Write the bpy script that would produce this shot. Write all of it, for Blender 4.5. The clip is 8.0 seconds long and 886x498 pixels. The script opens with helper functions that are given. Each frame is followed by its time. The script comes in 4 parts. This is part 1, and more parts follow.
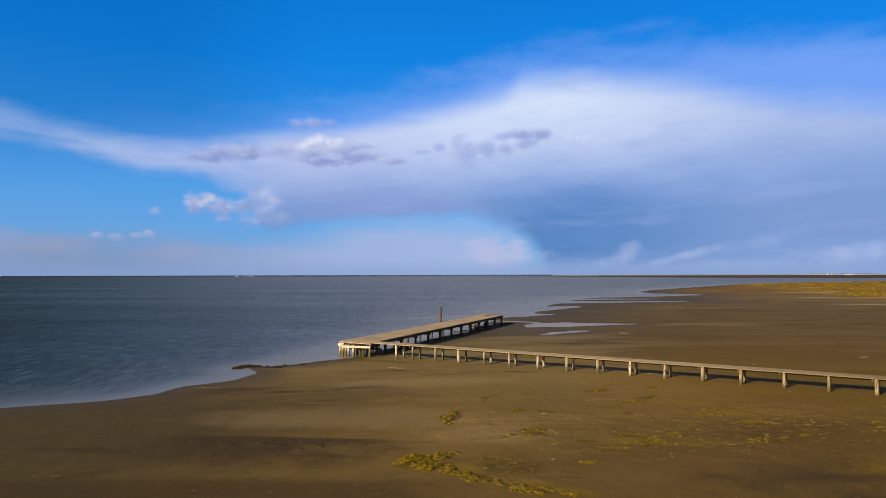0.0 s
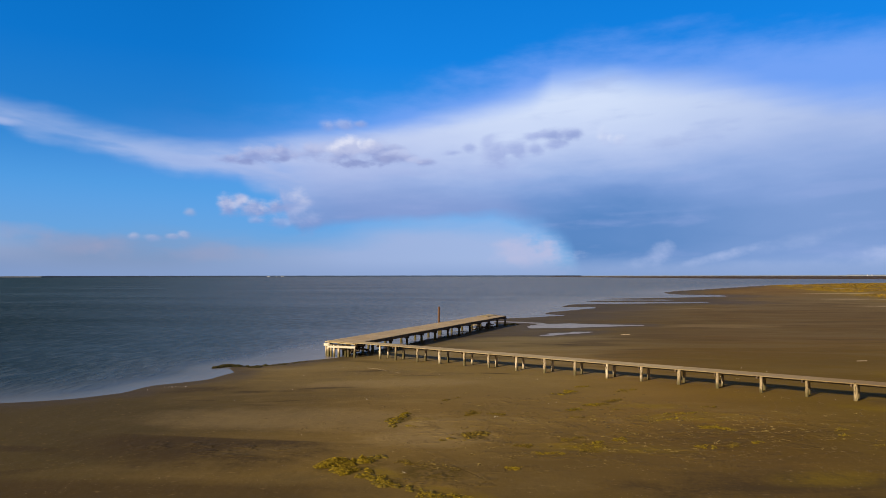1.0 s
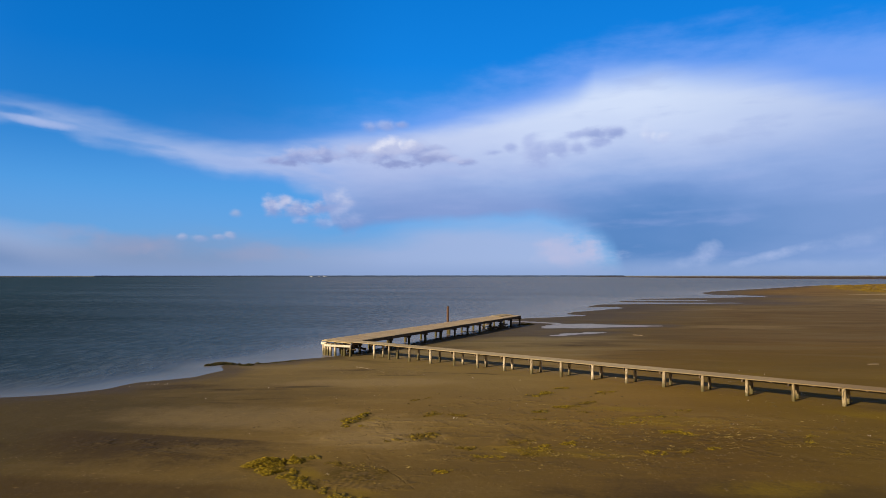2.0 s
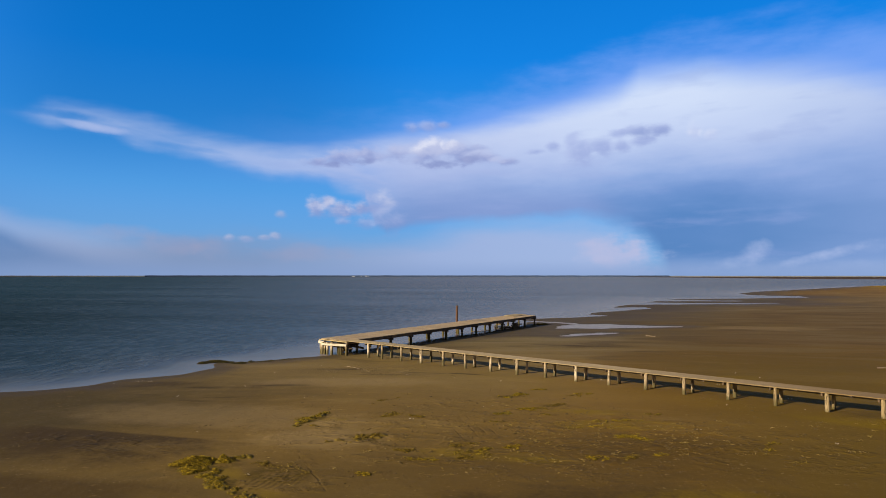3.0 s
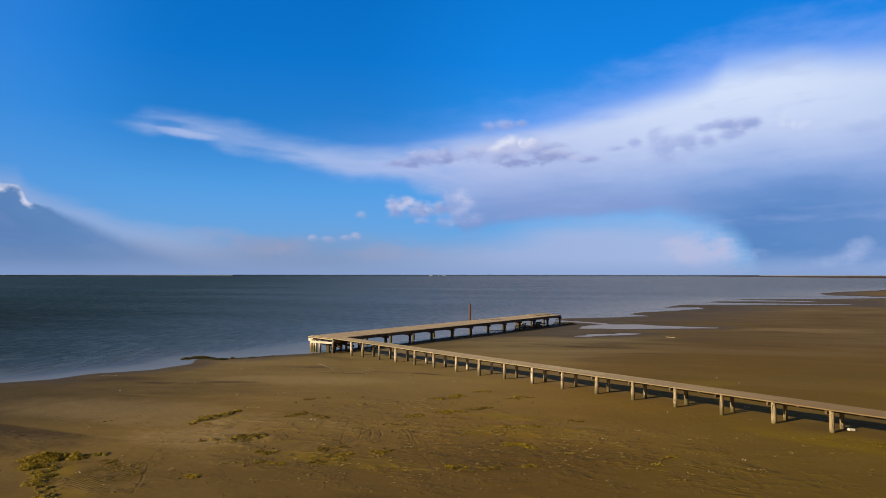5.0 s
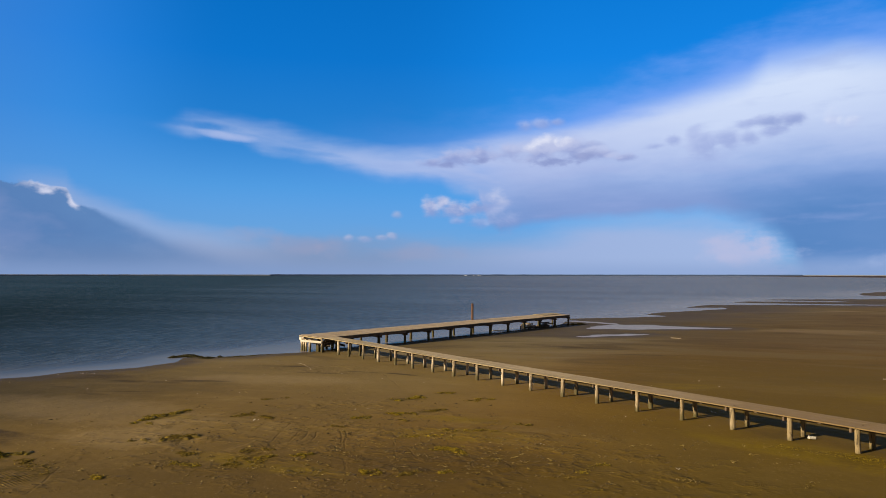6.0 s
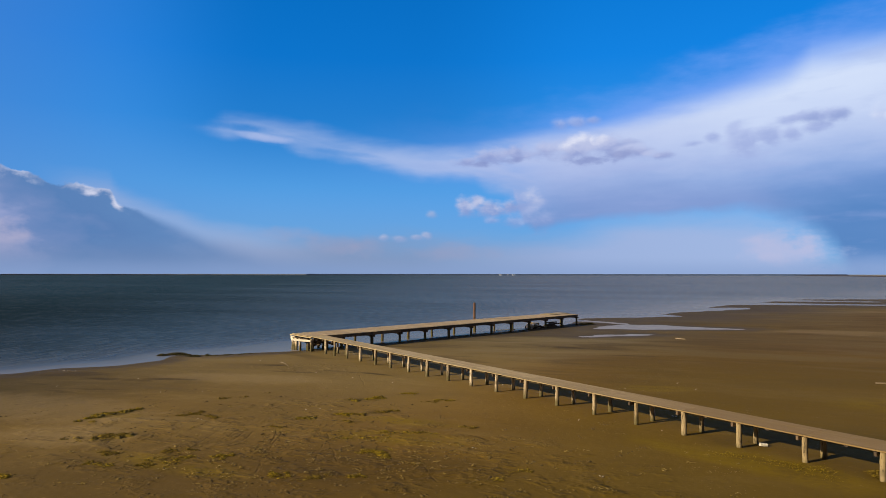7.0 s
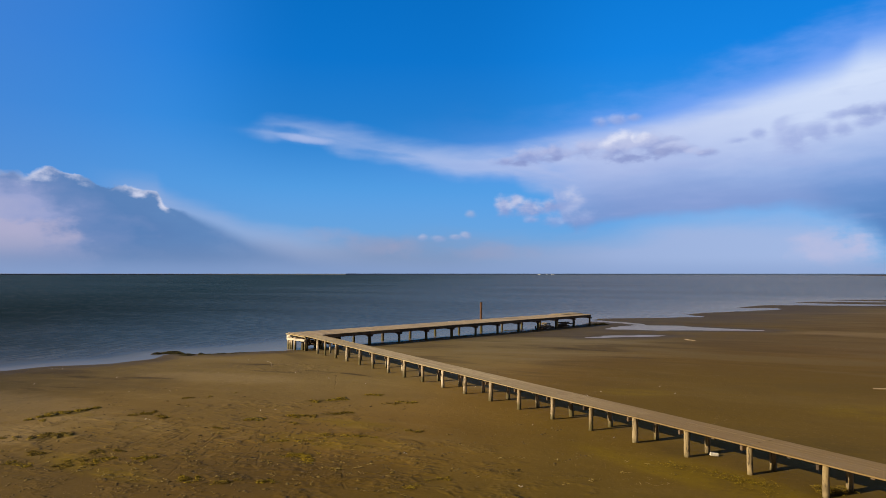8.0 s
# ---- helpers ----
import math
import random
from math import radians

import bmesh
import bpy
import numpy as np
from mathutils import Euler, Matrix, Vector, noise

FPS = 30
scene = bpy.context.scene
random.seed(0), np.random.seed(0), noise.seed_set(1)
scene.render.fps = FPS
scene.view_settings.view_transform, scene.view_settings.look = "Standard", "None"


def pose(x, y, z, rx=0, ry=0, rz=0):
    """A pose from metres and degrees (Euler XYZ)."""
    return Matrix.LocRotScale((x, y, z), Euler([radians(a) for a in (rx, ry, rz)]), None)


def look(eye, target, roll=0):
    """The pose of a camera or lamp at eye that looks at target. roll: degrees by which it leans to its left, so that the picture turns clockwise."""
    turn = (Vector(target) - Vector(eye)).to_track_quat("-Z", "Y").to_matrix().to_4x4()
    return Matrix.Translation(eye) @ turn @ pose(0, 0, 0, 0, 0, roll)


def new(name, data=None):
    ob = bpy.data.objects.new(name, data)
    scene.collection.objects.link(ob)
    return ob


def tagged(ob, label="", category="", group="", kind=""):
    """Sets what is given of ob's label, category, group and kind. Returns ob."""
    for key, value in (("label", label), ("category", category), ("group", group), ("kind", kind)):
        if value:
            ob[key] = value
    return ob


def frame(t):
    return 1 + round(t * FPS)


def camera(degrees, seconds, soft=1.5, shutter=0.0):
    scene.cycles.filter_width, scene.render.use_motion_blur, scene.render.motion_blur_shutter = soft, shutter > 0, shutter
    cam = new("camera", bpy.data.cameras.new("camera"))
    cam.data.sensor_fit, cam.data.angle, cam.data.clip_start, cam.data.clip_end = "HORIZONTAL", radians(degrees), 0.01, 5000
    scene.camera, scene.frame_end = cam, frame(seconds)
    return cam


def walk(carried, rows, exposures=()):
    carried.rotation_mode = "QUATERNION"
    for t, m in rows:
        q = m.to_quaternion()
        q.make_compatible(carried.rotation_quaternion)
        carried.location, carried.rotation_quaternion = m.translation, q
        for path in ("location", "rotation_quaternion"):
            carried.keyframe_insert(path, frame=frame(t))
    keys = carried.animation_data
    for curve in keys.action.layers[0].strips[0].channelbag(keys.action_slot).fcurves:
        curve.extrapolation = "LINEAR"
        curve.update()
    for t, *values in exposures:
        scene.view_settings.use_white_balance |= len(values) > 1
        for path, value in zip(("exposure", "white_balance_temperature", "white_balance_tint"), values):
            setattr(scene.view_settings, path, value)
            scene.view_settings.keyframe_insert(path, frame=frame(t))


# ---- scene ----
# camera: a drone flying sideways over the beach, turning to keep the pier in view
cam = camera(66.13, 8.0, soft=0.8)
PATH = [
    (0, 0.00, 0.00, 7.05, 92.20, 0.15, 0.00),
    (0.5, 1.98, 0.45, 7.02, 92.24, 0.11, 1.10),
    (1, 4.02, 0.87, 6.97, 92.25, 0.07, 2.52),
    (1.5, 6.04, 1.36, 6.91, 92.25, 0.05, 4.22),
    (3, 12.04, 3.17, 6.75, 92.25, -0.01, 9.51),
    (3.5, 14.00, 3.91, 6.69, 92.25, -0.02, 11.21),
    (4, 15.88, 4.76, 6.63, 92.24, -0.03, 12.84),
    (4.5, 17.73, 5.67, 6.58, 92.22, -0.03, 14.49),
    (6, 23.14, 8.79, 6.46, 92.17, -0.05, 19.08),
    (6.5, 24.85, 9.89, 6.42, 92.16, -0.05, 20.47),
    (7, 26.53, 11.02, 6.37, 92.13, -0.05, 22.00),
    (7.5, 28.15, 12.25, 6.33, 92.11, -0.04, 23.68),
    (8, 29.67, 13.52, 6.31, 92.10, -0.03, 25.28),
]
walk(cam, [(t, pose(*p)) for t, *p in PATH], exposures=[(0, 0.45), (8, 0.45)])

# ---- sun and sky ----
SUN_FROM = Vector((-0.69, -0.72, 0)).normalized()
SUN_UP = radians(23)
sun = new("sun", bpy.data.lights.new("sun", "SUN"))
sun.data.energy, sun.data.angle, sun.data.color = 5.0, radians(0.5), (1.0, 0.81, 0.54)
sun.matrix_world = look(SUN_FROM * math.cos(SUN_UP) * 50 + Vector((0, 0, math.sin(SUN_UP) * 50)), (0, 0, 0))


class V:
    """A number in a node tree: sums and products of these make nodes."""
    tree = None

    def __init__(self, s):
        self.s = s

    @staticmethod
    def put(node, i, x):
        if isinstance(x, V):
            V.tree.links.new(x.s, node.inputs[i])
        else:
            node.inputs[i].default_value = x

    @staticmethod
    def op(kind, *xs):
        n = V.tree.nodes.new("ShaderNodeMath")
        n.operation = kind
        for i, x in enumerate(xs):
            V.put(n, i, x)
        return V(n.outputs[0])

    def __add__(self, o): return V.op("ADD", self, o)
    def __radd__(self, o): return V.op("ADD", o, self)
    def __sub__(self, o): return V.op("SUBTRACT", self, o)
    def __rsub__(self, o): return V.op("SUBTRACT", o, self)
    def __mul__(self, o): return V.op("MULTIPLY", self, o)
    def __rmul__(self, o): return V.op("MULTIPLY", o, self)
    def __truediv__(self, o): return V.op("DIVIDE", self, o)


def smooth(x, a, b, lo=0.0, hi=1.0):
    n = V.tree.nodes.new("ShaderNodeMapRange")
    n.interpolation_type = "SMOOTHSTEP"
    flip = not isinstance(a, V) and not isinstance(b, V) and a > b
    for i, v in enumerate((x, b if flip else a, a if flip else b, hi if flip else lo, lo if flip else hi)):
        V.put(n, i, v)
    return V(n.outputs[0])


def ramp(x, stops, a, b):
    """A curve through (place, value) stops; a and b bound the values."""
    lo, hi = stops[0][0], stops[-1][0]
    n = V.tree.nodes.new("ShaderNodeValToRGB")
    V.put(n, 0, (x - lo) / (hi - lo))
    e = n.color_ramp.elements
    while len(e) < len(stops):
        e.new(0.5)
    for k, (p, v) in enumerate(stops):
        e[k].position = (p - lo) / (hi - lo)
        g = (v - a) / (b - a)
        e[k].color = (g, g, g, 1)
    return V(n.outputs[0]) * (b - a) + a


def srgb(r, g, b):
    return tuple((c / 255 / 12.92) if c < 10 else ((c / 255 + 0.055) / 1.055) ** 2.4 for c in (r, g, b))


def hue_ramp(x, stops):
    """Colours along x: stops of (place, colour)."""
    lo, hi = stops[0][0], stops[-1][0]
    n = V.tree.nodes.new("ShaderNodeValToRGB")
    V.put(n, 0, (x - lo) / (hi - lo))
    e = n.color_ramp.elements
    while len(e) < len(stops):
        e.new(0.5)
    for k, (p, c) in enumerate(stops):
        e[k].position = (p - lo) / (hi - lo)
        e[k].color = (*c, 1)
    return n.outputs[0]


def blend(under, over, share, kind="MIX"):
    n = V.tree.nodes.new("ShaderNodeMix")
    n.data_type, n.blend_type = "RGBA", kind
    V.put(n, 0, share)
    for i, c in ((6, under), (7, over)):
        if isinstance(c, tuple):
            n.inputs[i].default_value = (*c[:3], 1)
        else:
            V.tree.links.new(c, n.inputs[i])
    return n.outputs[2]


def grain(vector, scale, detail=3.0, rough=0.55, distort=0.0):
    n = V.tree.nodes.new("ShaderNodeTexNoise")
    V.tree.links.new(vector, n.inputs["Vector"])
    for key, v in (("Scale", scale), ("Detail", detail), ("Roughness", rough), ("Distortion", distort)):
        n.inputs[key].default_value = v
    return V(n.outputs[0])


def vec(x, y, z=0.0):
    n = V.tree.nodes.new("ShaderNodeCombineXYZ")
    for i, v in enumerate((x, y, z)):
        V.put(n, i, v)
    return n.outputs[0]


def split(vector):
    n = V.tree.nodes.new("ShaderNodeSeparateXYZ")
    V.tree.links.new(vector, n.inputs[0])
    return [V(o) for o in n.outputs]


def kit(name, names, build):
    """A node group of its own, for a shape that is drawn many times: returns a function that places it in the tree at hand."""
    g = bpy.data.node_groups.new(name, "ShaderNodeTree")
    for n in names:
        g.interface.new_socket(n, in_out="INPUT", socket_type="NodeSocketFloat")
    keep, V.tree = V.tree, g
    made = build(*[V(o) for o in g.nodes.new("NodeGroupInput").outputs[:len(names)]])
    for k in range(len(made)):
        g.interface.new_socket("out_%d" % k, in_out="OUTPUT", socket_type="NodeSocketFloat")
    end = g.nodes.new("NodeGroupOutput")
    for k, v in enumerate(made):
        g.links.new(v.s, end.inputs[k])
    V.tree = keep

    def use(*values):
        n = V.tree.nodes.new("ShaderNodeGroup")
        n.node_tree = g
        for i, v in enumerate(values):
            V.put(n, i, v)
        return [V(o) for o in n.outputs]

    return use


def puff_shape(az, el, a0, e0, ra, re):
    """How far inside a small heap of cloud, and how lit: white to the upper left, grey below."""
    u, w = (az - a0) / ra, (el - e0) / re
    r = V.op("SQRT", u * u + w * w)
    return 1.0 - r, (w * 0.9 - u * 0.5) - V.op("MAXIMUM", r - 1.0, 0.0) * 3.0


def blot(x, y, warp, x0, y0, rx, ry, c, s):
    u = ((x - x0) * c + (y - y0) * s) / rx
    w = ((y - y0) * c - (x - x0) * s) / ry
    return (smooth(u * u + w * w + warp, 1.25, 0.15),)


def groove(x, y, mid, small, ax, ay, ux, uy, ln):
    off = V.op("ABSOLUTE", (x - ax) * uy - (y - ay) * ux + (mid - 0.5) * 0.35)
    along = (x - ax) * ux + (y - ay) * uy
    return (smooth(off, 0.06, 0.015) * smooth(along, 0.0, 0.8) * smooth(ln - along, 0.0, 0.8) * smooth(mid + (small - 0.5) * 0.6, 0.36, 0.62),)


PUFF = kit("cloud_puff", ("az", "el", "a0", "e0", "ra", "re"), puff_shape)
BLOT = kit("blot", ("x", "y", "warp", "x0", "y0", "rx", "ry", "c", "s"), blot)
GROOVE = kit("groove", ("x", "y", "mid", "small", "ax", "ay", "ux", "uy", "ln"), groove)


def build_sky():
    world = bpy.data.worlds.new("evening_sky")
    scene.world = world
    world.use_nodes = True
    V.tree = t = world.node_tree
    back = t.nodes["Background"]
    sky = t.nodes.new("ShaderNodeTexSky")
    sky.sky_type, sky.sun_disc = "NISHITA", False
    sky.sun_elevation = SUN_UP
    sky.sun_rotation = math.atan2(SUN_FROM.x, SUN_FROM.y)
    sky.air_density, sky.dust_density, sky.ozone_density = 1.0, 0.2, 4.0
    co = t.nodes.new("ShaderNodeTexCoord")
    x, y, z = split(co.outputs["Generated"])
    az = V.op("ARCTAN2", x, y) * 55.6
    el = V.op("ARCSINE", z) * 55.6
    flat = vec(az * 0.06, el * 0.16)
    fine = vec(az * 0.5, el * 0.75)
    n1 = grain(flat, 1.6, 5, 0.55) - 0.5
    n5 = grain(vec(az * 0.5 + 11.0, el * 0.7 + 3.0), 3.2, 3, 0.5) - 0.5
    n2 = grain(vec(az * 0.06 + 7.3, el * 0.2 + 2.1), 3.0, 5, 0.6) - 0.5
    n3 = grain(fine, 0.9, 4, 0.5) - 0.5
    n4 = grain(vec(az * 0.5 + 31.0, el * 0.8 + 5.0), 1.3, 4, 0.5) - 0.5
    # clear air: deep blue above, paler towards the horizon; unseen overhead dimmed for shadows
    air = blend(sky.outputs[0], (0.028, 0.135, 0.36), 1.0, "MULTIPLY")
    high = hue_ramp(el, [(0, srgb(116, 150, 190)), (3, srgb(108, 156, 202)), (7, srgb(84, 154, 211)), (12, srgb(42, 138, 212)), (17, srgb(10, 126, 211)), (24, srgb(0, 114, 197)), (36, srgb(30, 74, 122)), (55, srgb(44, 62, 88)), (90, srgb(40, 52, 70))])
    c = blend(air, high, 0.9)
    # violet cast away from the middle of the bay
    c = blend(c, srgb(84, 128, 200), smooth(az, -34.0, -66.0) * 0.6)
    veil_top = ramp(az, [(-60, 9), (-34, 12.5), (-20, 13.6), (-8, 15.2), (0, 17.0), (5, 18.4), (12, 19.0), (22, 18.6), (33, 17.5), (60, 9)], 0, 20)
    c = blend(c, srgb(128, 168, 246), smooth(veil_top - el - n1 * 6.0 - n2 * 3.0, -0.5, 4.0) * smooth(el, 6.5, 9.0) * smooth(az, -34, 2.0) * 0.75)
    c = blend(c, srgb(0, 78, 152), smooth(az, -8.0, -24.0) * smooth(az, -48.0, -36.0) * smooth(el, 5.0, 13.0) * 0.3)
    # paler air beneath the arch of the cloud
    c = blend(c, srgb(144, 186, 232), smooth(el, 8.5, 4.5) * smooth(az, 10.5, 6.5) * smooth(az, -14.0, -4.0) * 0.4)
    # the great anvil cloud
    slant = el + az * 0.24
    comb = grain(vec(az * 0.035, slant * 0.62), 1.1, 3, 0.5, 0.2) - 0.5
    comb2 = grain(vec(az * 0.09 + 4.0, el * 0.5 - az * 0.02), 1.3, 3, 0.5) - 0.5
    top = ramp(az, [(-46, 11.4), (-40.4, 11.7), (-38.6, 12.7), (-34.5, 12.4), (-32, 12.2), (-30, 11.6), (-27, 11.1), (-22.6, 10.7), (-19, 10.8), (-15, 11.4), (-10, 12.1), (-6, 12.9), (-1, 13.9), (2, 14.6), (5, 15.5), (6.5, 16.6), (11.3, 16.8), (14.3, 16.2), (20, 15.4), (25, 14.2), (31, 13.0), (46, 10.5), (70, 5)], -2, 20)
    base = ramp(az, [(-46, 11.0), (-41, 11.0), (-38.6, 10.4), (-34.5, 10.1), (-32.8, 9.2), (-29.4, 8.9), (-26.2, 8.2), (-23.3, 7.5), (-18.8, 7.4), (-17.5, 6.6), (-15.6, 6.2), (-14.8, 4.0), (-13.8, 3.3), (-11.2, 4.0), (-8.5, 4.3), (-4, 4.5), (-1.5, 4.6), (1.5, 4.5), (3.3, 4.2), (5.6, 3.0), (6.9, 1.8), (8, 0.6), (9, -2), (70, -2)], -2, 20)
    body = ramp(az, [(-46, 0.0), (-42, 0.03), (-38.5, 0.36), (-33, 0.50), (-28, 0.56), (-22, 0.68), (-18, 0.8), (-10, 0.93), (30, 1), (50, 0.9), (70, 0.0)], 0, 1)
    soft = ramp(az, [(-46, 1.2), (-24, 1.8), (-6, 2.0), (8, 2.6), (70, 3.8)], 0, 4)
    up = smooth(top - el + n1 * 1.5 + comb2 * 1.2, -0.2, soft)
    low = smooth(el - base + comb2 * 0.8 + n3 * 0.7, -0.2, ramp(az, [(-46, 0.8), (-22, 1.2), (-8, 0.7), (0, 0.8), (4, 1.4), (7, 2.6), (70, 2.0)], 0, 2))
    streak = smooth(comb + comb2 * 0.6, -0.24, 0.10, 0.55, 1.0)
    # blue gaps that fork the thin tail of the anvil
    for a0, e0, ra, re, tilt, k in ((-38.0, 11.42, 3.4, 0.34, -0.05, 0.8), (-29.6, 9.75, 2.8, 0.26, -0.09, 0.5), (-34.0, 9.7, 1.8, 0.3, -0.2, 0.5)):
        u, w = (az - a0) / ra, (el - e0 - (az - a0) * tilt) / re
        streak = streak * (1.0 - smooth(u * u + w * w + n3 * 2.0 + n4 * 1.0, 1.5, -0.2) * k)
    share = up * low * body * V.op("MAXIMUM", streak, smooth(az, -24, -12))
    shade = el + n1 * 3.6 + comb2 * 2.0 + smooth(az, -10, -22) * 1.4 - smooth(az, 0, 12) * 0.7 - smooth(az, 14, 34) * 0.9
    cloud = hue_ramp(shade, [(-1, srgb(118, 152, 206)), (1.5, srgb(88, 133, 192)), (3.8, srgb(90, 134, 194)), (5.6, srgb(114, 149, 207)), (7.2, srgb(144, 171, 222)), (8.8, srgb(176, 194, 234)), (10.6, srgb(200, 214, 244)), (13, srgb(212, 225, 249)), (17, srgb(172, 200, 244))])
    cloud = blend(cloud, srgb(150, 168, 220), smooth(comb2 + n2 * 0.6, 0.02, 0.25) * 0.3)
    cloud = blend(cloud, srgb(176, 184, 224), smooth(az, 8, -16) * smooth(shade, 3.5, 7.0) * 0.45)
    cloud = blend(cloud, srgb(142, 160, 212), smooth(el - base + n1 * 2.5, 3.4, 0.6) * smooth(az, 7.0, 2.0) * smooth(az, -17.0, -9.0) * 0.55)
    cloud = blend(cloud, srgb(150, 174, 224), smooth(az + n1 * 10, 8, 28) * 0.5)
    c = blend(c, cloud, share)
    u, w = (az + 35.7) / 2.5, (el - 10.72 + (az + 35.7) * 0.10) / 0.34
    c = blend(c, srgb(190, 200, 236), smooth(u * u + w * w + n3 * 1.6 + n4, 1.4, -0.2) * 0.6)
    # pale low air under the arch and along the horizon
    haze = smooth(el + n1 * 2.0 + comb2 * 1.4 + smooth(az, -5.0, -13.0) * 1.2, 5.0, 2.6) * smooth(az + el * el * 0.22 + n2 * 7.0 + n3 * 5.0 + n4 * 3.0, 9.2, 6.0)
    c = blend(c, hue_ramp(az, [(-70, srgb(132, 148, 182)), (-24, srgb(134, 150, 186)), (-10, srgb(162, 178, 218)), (10, srgb(172, 188, 227))]), haze * ramp(az, [(-180, 0.5), (-60, 0.8), (-30, 0.8), (-20, 0.72), (-12, 0.8), (0, 0.78), (8, 0.8), (180, 0.5)], 0, 1))
    puff = smooth(((az - 4.6) * (az - 4.6)) * 0.09 + (el - 1.9) * (el - 1.9) * 0.5 + n3 * 2.2 + n4 * 1.4 + n2 * 2.0, 1.3, -0.4) * smooth(az + n3 * 4.0 + n5 * 1.6 + n4 * 3.0 + el * el * 0.22, 8.2, 6.2)
    c = blend(c, srgb(188, 190, 222), puff * 0.65)
    for a0, e0, ra, re, tilt, k in ((14.7, 1.7, 1.0, 0.95, 0.35, 0.6), (13.4, 1.0, 2.4, 0.5, 0.15, 0.45), (19.4, 1.55, 3.2, 0.42, 0.27, 0.7), (24.0, 2.4, 3.4, 0.6, 0.20, 0.3), (31, 1.6, 4.4, 0.75, 0.08, 0.7), (22, 0.5, 12.0, 0.6, 0.0, 0.35)):
        u, w = (az - a0) / ra, (el - e0 - (az - a0) * tilt) / re
        c = blend(c, srgb(182, 196, 234), smooth(u * u + w * w + n3 * 2.4 + n5 * 0.9 + n4 * 1.2, 1.5, -1.0) * k)
    # faint rosy scraps low over the sea
    for a0, e0, ra, re in ((-30.5, 2.4, 3.2, 0.9), (-27.6, 2.2, 1.5, 1.0), (-20.5, 1.8, 4.0, 0.8), (-33.5, 3.2, 3.0, 0.6)):
        u, w = (az - a0) / ra, (el - e0) / re
        c = blend(c, srgb(158, 160, 190), smooth(u * u + w * w + n3 * 2.2 + n4 * 1.4, 1.4, -0.6) * 0.4)
    # bank of cloud over the sea
    crest = ramp(az, [(-110, 3.0), (-80, 7.8), (-60, 7.2), (-55.2, 7.0), (-54.6, 7.5), (-53.9, 7.5), (-53.0, 7.05), (-52.2, 7.3), (-51.4, 6.8), (-50.3, 6.35), (-48.6, 6.5), (-46.8, 6.2), (-46.2, 5.4), (-44.4, 4.7), (-42, 4.0), (-40, 3.2), (-36, 2.4), (-32, 1.8), (-28, 1.0), (-22, -0.5)], -1, 9)
    glow = smooth(crest + 1.1 - el + n1 * 2.0 + comb2, -0.6, 1.2) * smooth(az, -29, -38) * smooth(az, -52, -46)
    c = blend(c, srgb(164, 178, 214), glow * 0.5)
    lump = (0.10 - V.op("ABSOLUTE", n3)) * 3.0 + n4 * 0.8 + n5 * 0.25
    edge = ramp(az, [(-110, 0.5), (-56, 0.5), (-54, 0.25), (-46, 0.3), (-43, 1.0), (-36, 2.0), (-22, 2.0)], 0, 2)
    heaped = smooth(az, -41, -47)
    bank = smooth(crest - el + lump * heaped * 0.6 + n1 * 0.8, 0.0, edge)
    depth = crest - el + lump * 0.8 + n1 * 2.0
    mass = hue_ramp(az + n1 * 16 + n3 * 7.0 + el * 0.8, [(-58, srgb(174, 175, 208)), (-51.5, srgb(152, 162, 205)), (-48.5, srgb(112, 138, 188)), (-44, srgb(88, 127, 181)), (-40, srgb(92, 132, 185)), (-34, srgb(124, 150, 196)), (-26, srgb(150, 172, 216))])
    heads = V.op("MAXIMUM", smooth(V.op("ABSOLUTE", az + 53.6 + n4 * 3), 2.8, 1.2), smooth(V.op("ABSOLUTE", az + 47.7 + n4 * 3), 2.4, 1.0))
    heads = V.op("MAXIMUM", heads, smooth(az, -54.0, -58.0) * 0.5)
    mass = blend(mass, srgb(216, 219, 239), smooth(depth + n4 * 1.6, 1.0, -0.1) * heads * 0.95)
    mass = blend(mass, srgb(190, 180, 202), smooth(az + n3 * 8.0, -51.5, -54.5) * smooth(el + n4 * 3.5, 4.3, 3.3) * smooth(el + n3 * 2, 0.8, 2.2) * 0.5)
    mass = blend(mass, srgb(112, 140, 184), smooth(el + n1 * 1.5, 3.4, 0.4) * 0.75)
    c = blend(c, mass, bank * ramp(az, [(-110, 0.9), (-44, 0.96), (-36, 0.78), (-28, 0.45), (-22, 0.0)], 0, 1))

    def puffs(c, spots, wobble, lit, dark, strength, sharp):
        """Small heaped clouds: white to the upper left, grey below."""
        field = tone = None
        for shape in spots:
            g, lit_side = PUFF(az, el, *shape)
            field = g if field is None else V.op("SMOOTH_MAX", field, g, 0.4)
            tone = lit_side if tone is None else V.op("SMOOTH_MAX", tone, lit_side, 0.2)
        field = field + (0.10 - V.op("ABSOLUTE", n3) * 1.6) * wobble + n4 * wobble * 1.3 + n5 * wobble * 0.5 + n2 * wobble * 1.6
        col = blend(dark, lit, smooth(tone + n4 * 2.4 + n5 * 0.9, -0.5, 1.1))
        return blend(c, col, smooth(field, -0.12, sharp + 0.35) * strength)

    # grey shelf of small heaps, with one white dome
    c = puffs(c, ((-19.4, 9.15, 1.3, 0.5), (-17.6, 9.5, 1.8, 0.65), (-15.2, 9.8, 2.0, 0.8), (-12.8, 9.9, 2.0, 0.95), (-10.4, 9.9, 2.4, 1.2), (-7.8, 9.9, 2.4, 1.0), (-5.8, 9.5, 1.7, 0.6), (-4.0, 9.2, 1.3, 0.42)), 1.0, srgb(184, 192, 228), srgb(140, 154, 206), 0.8, 0.55)
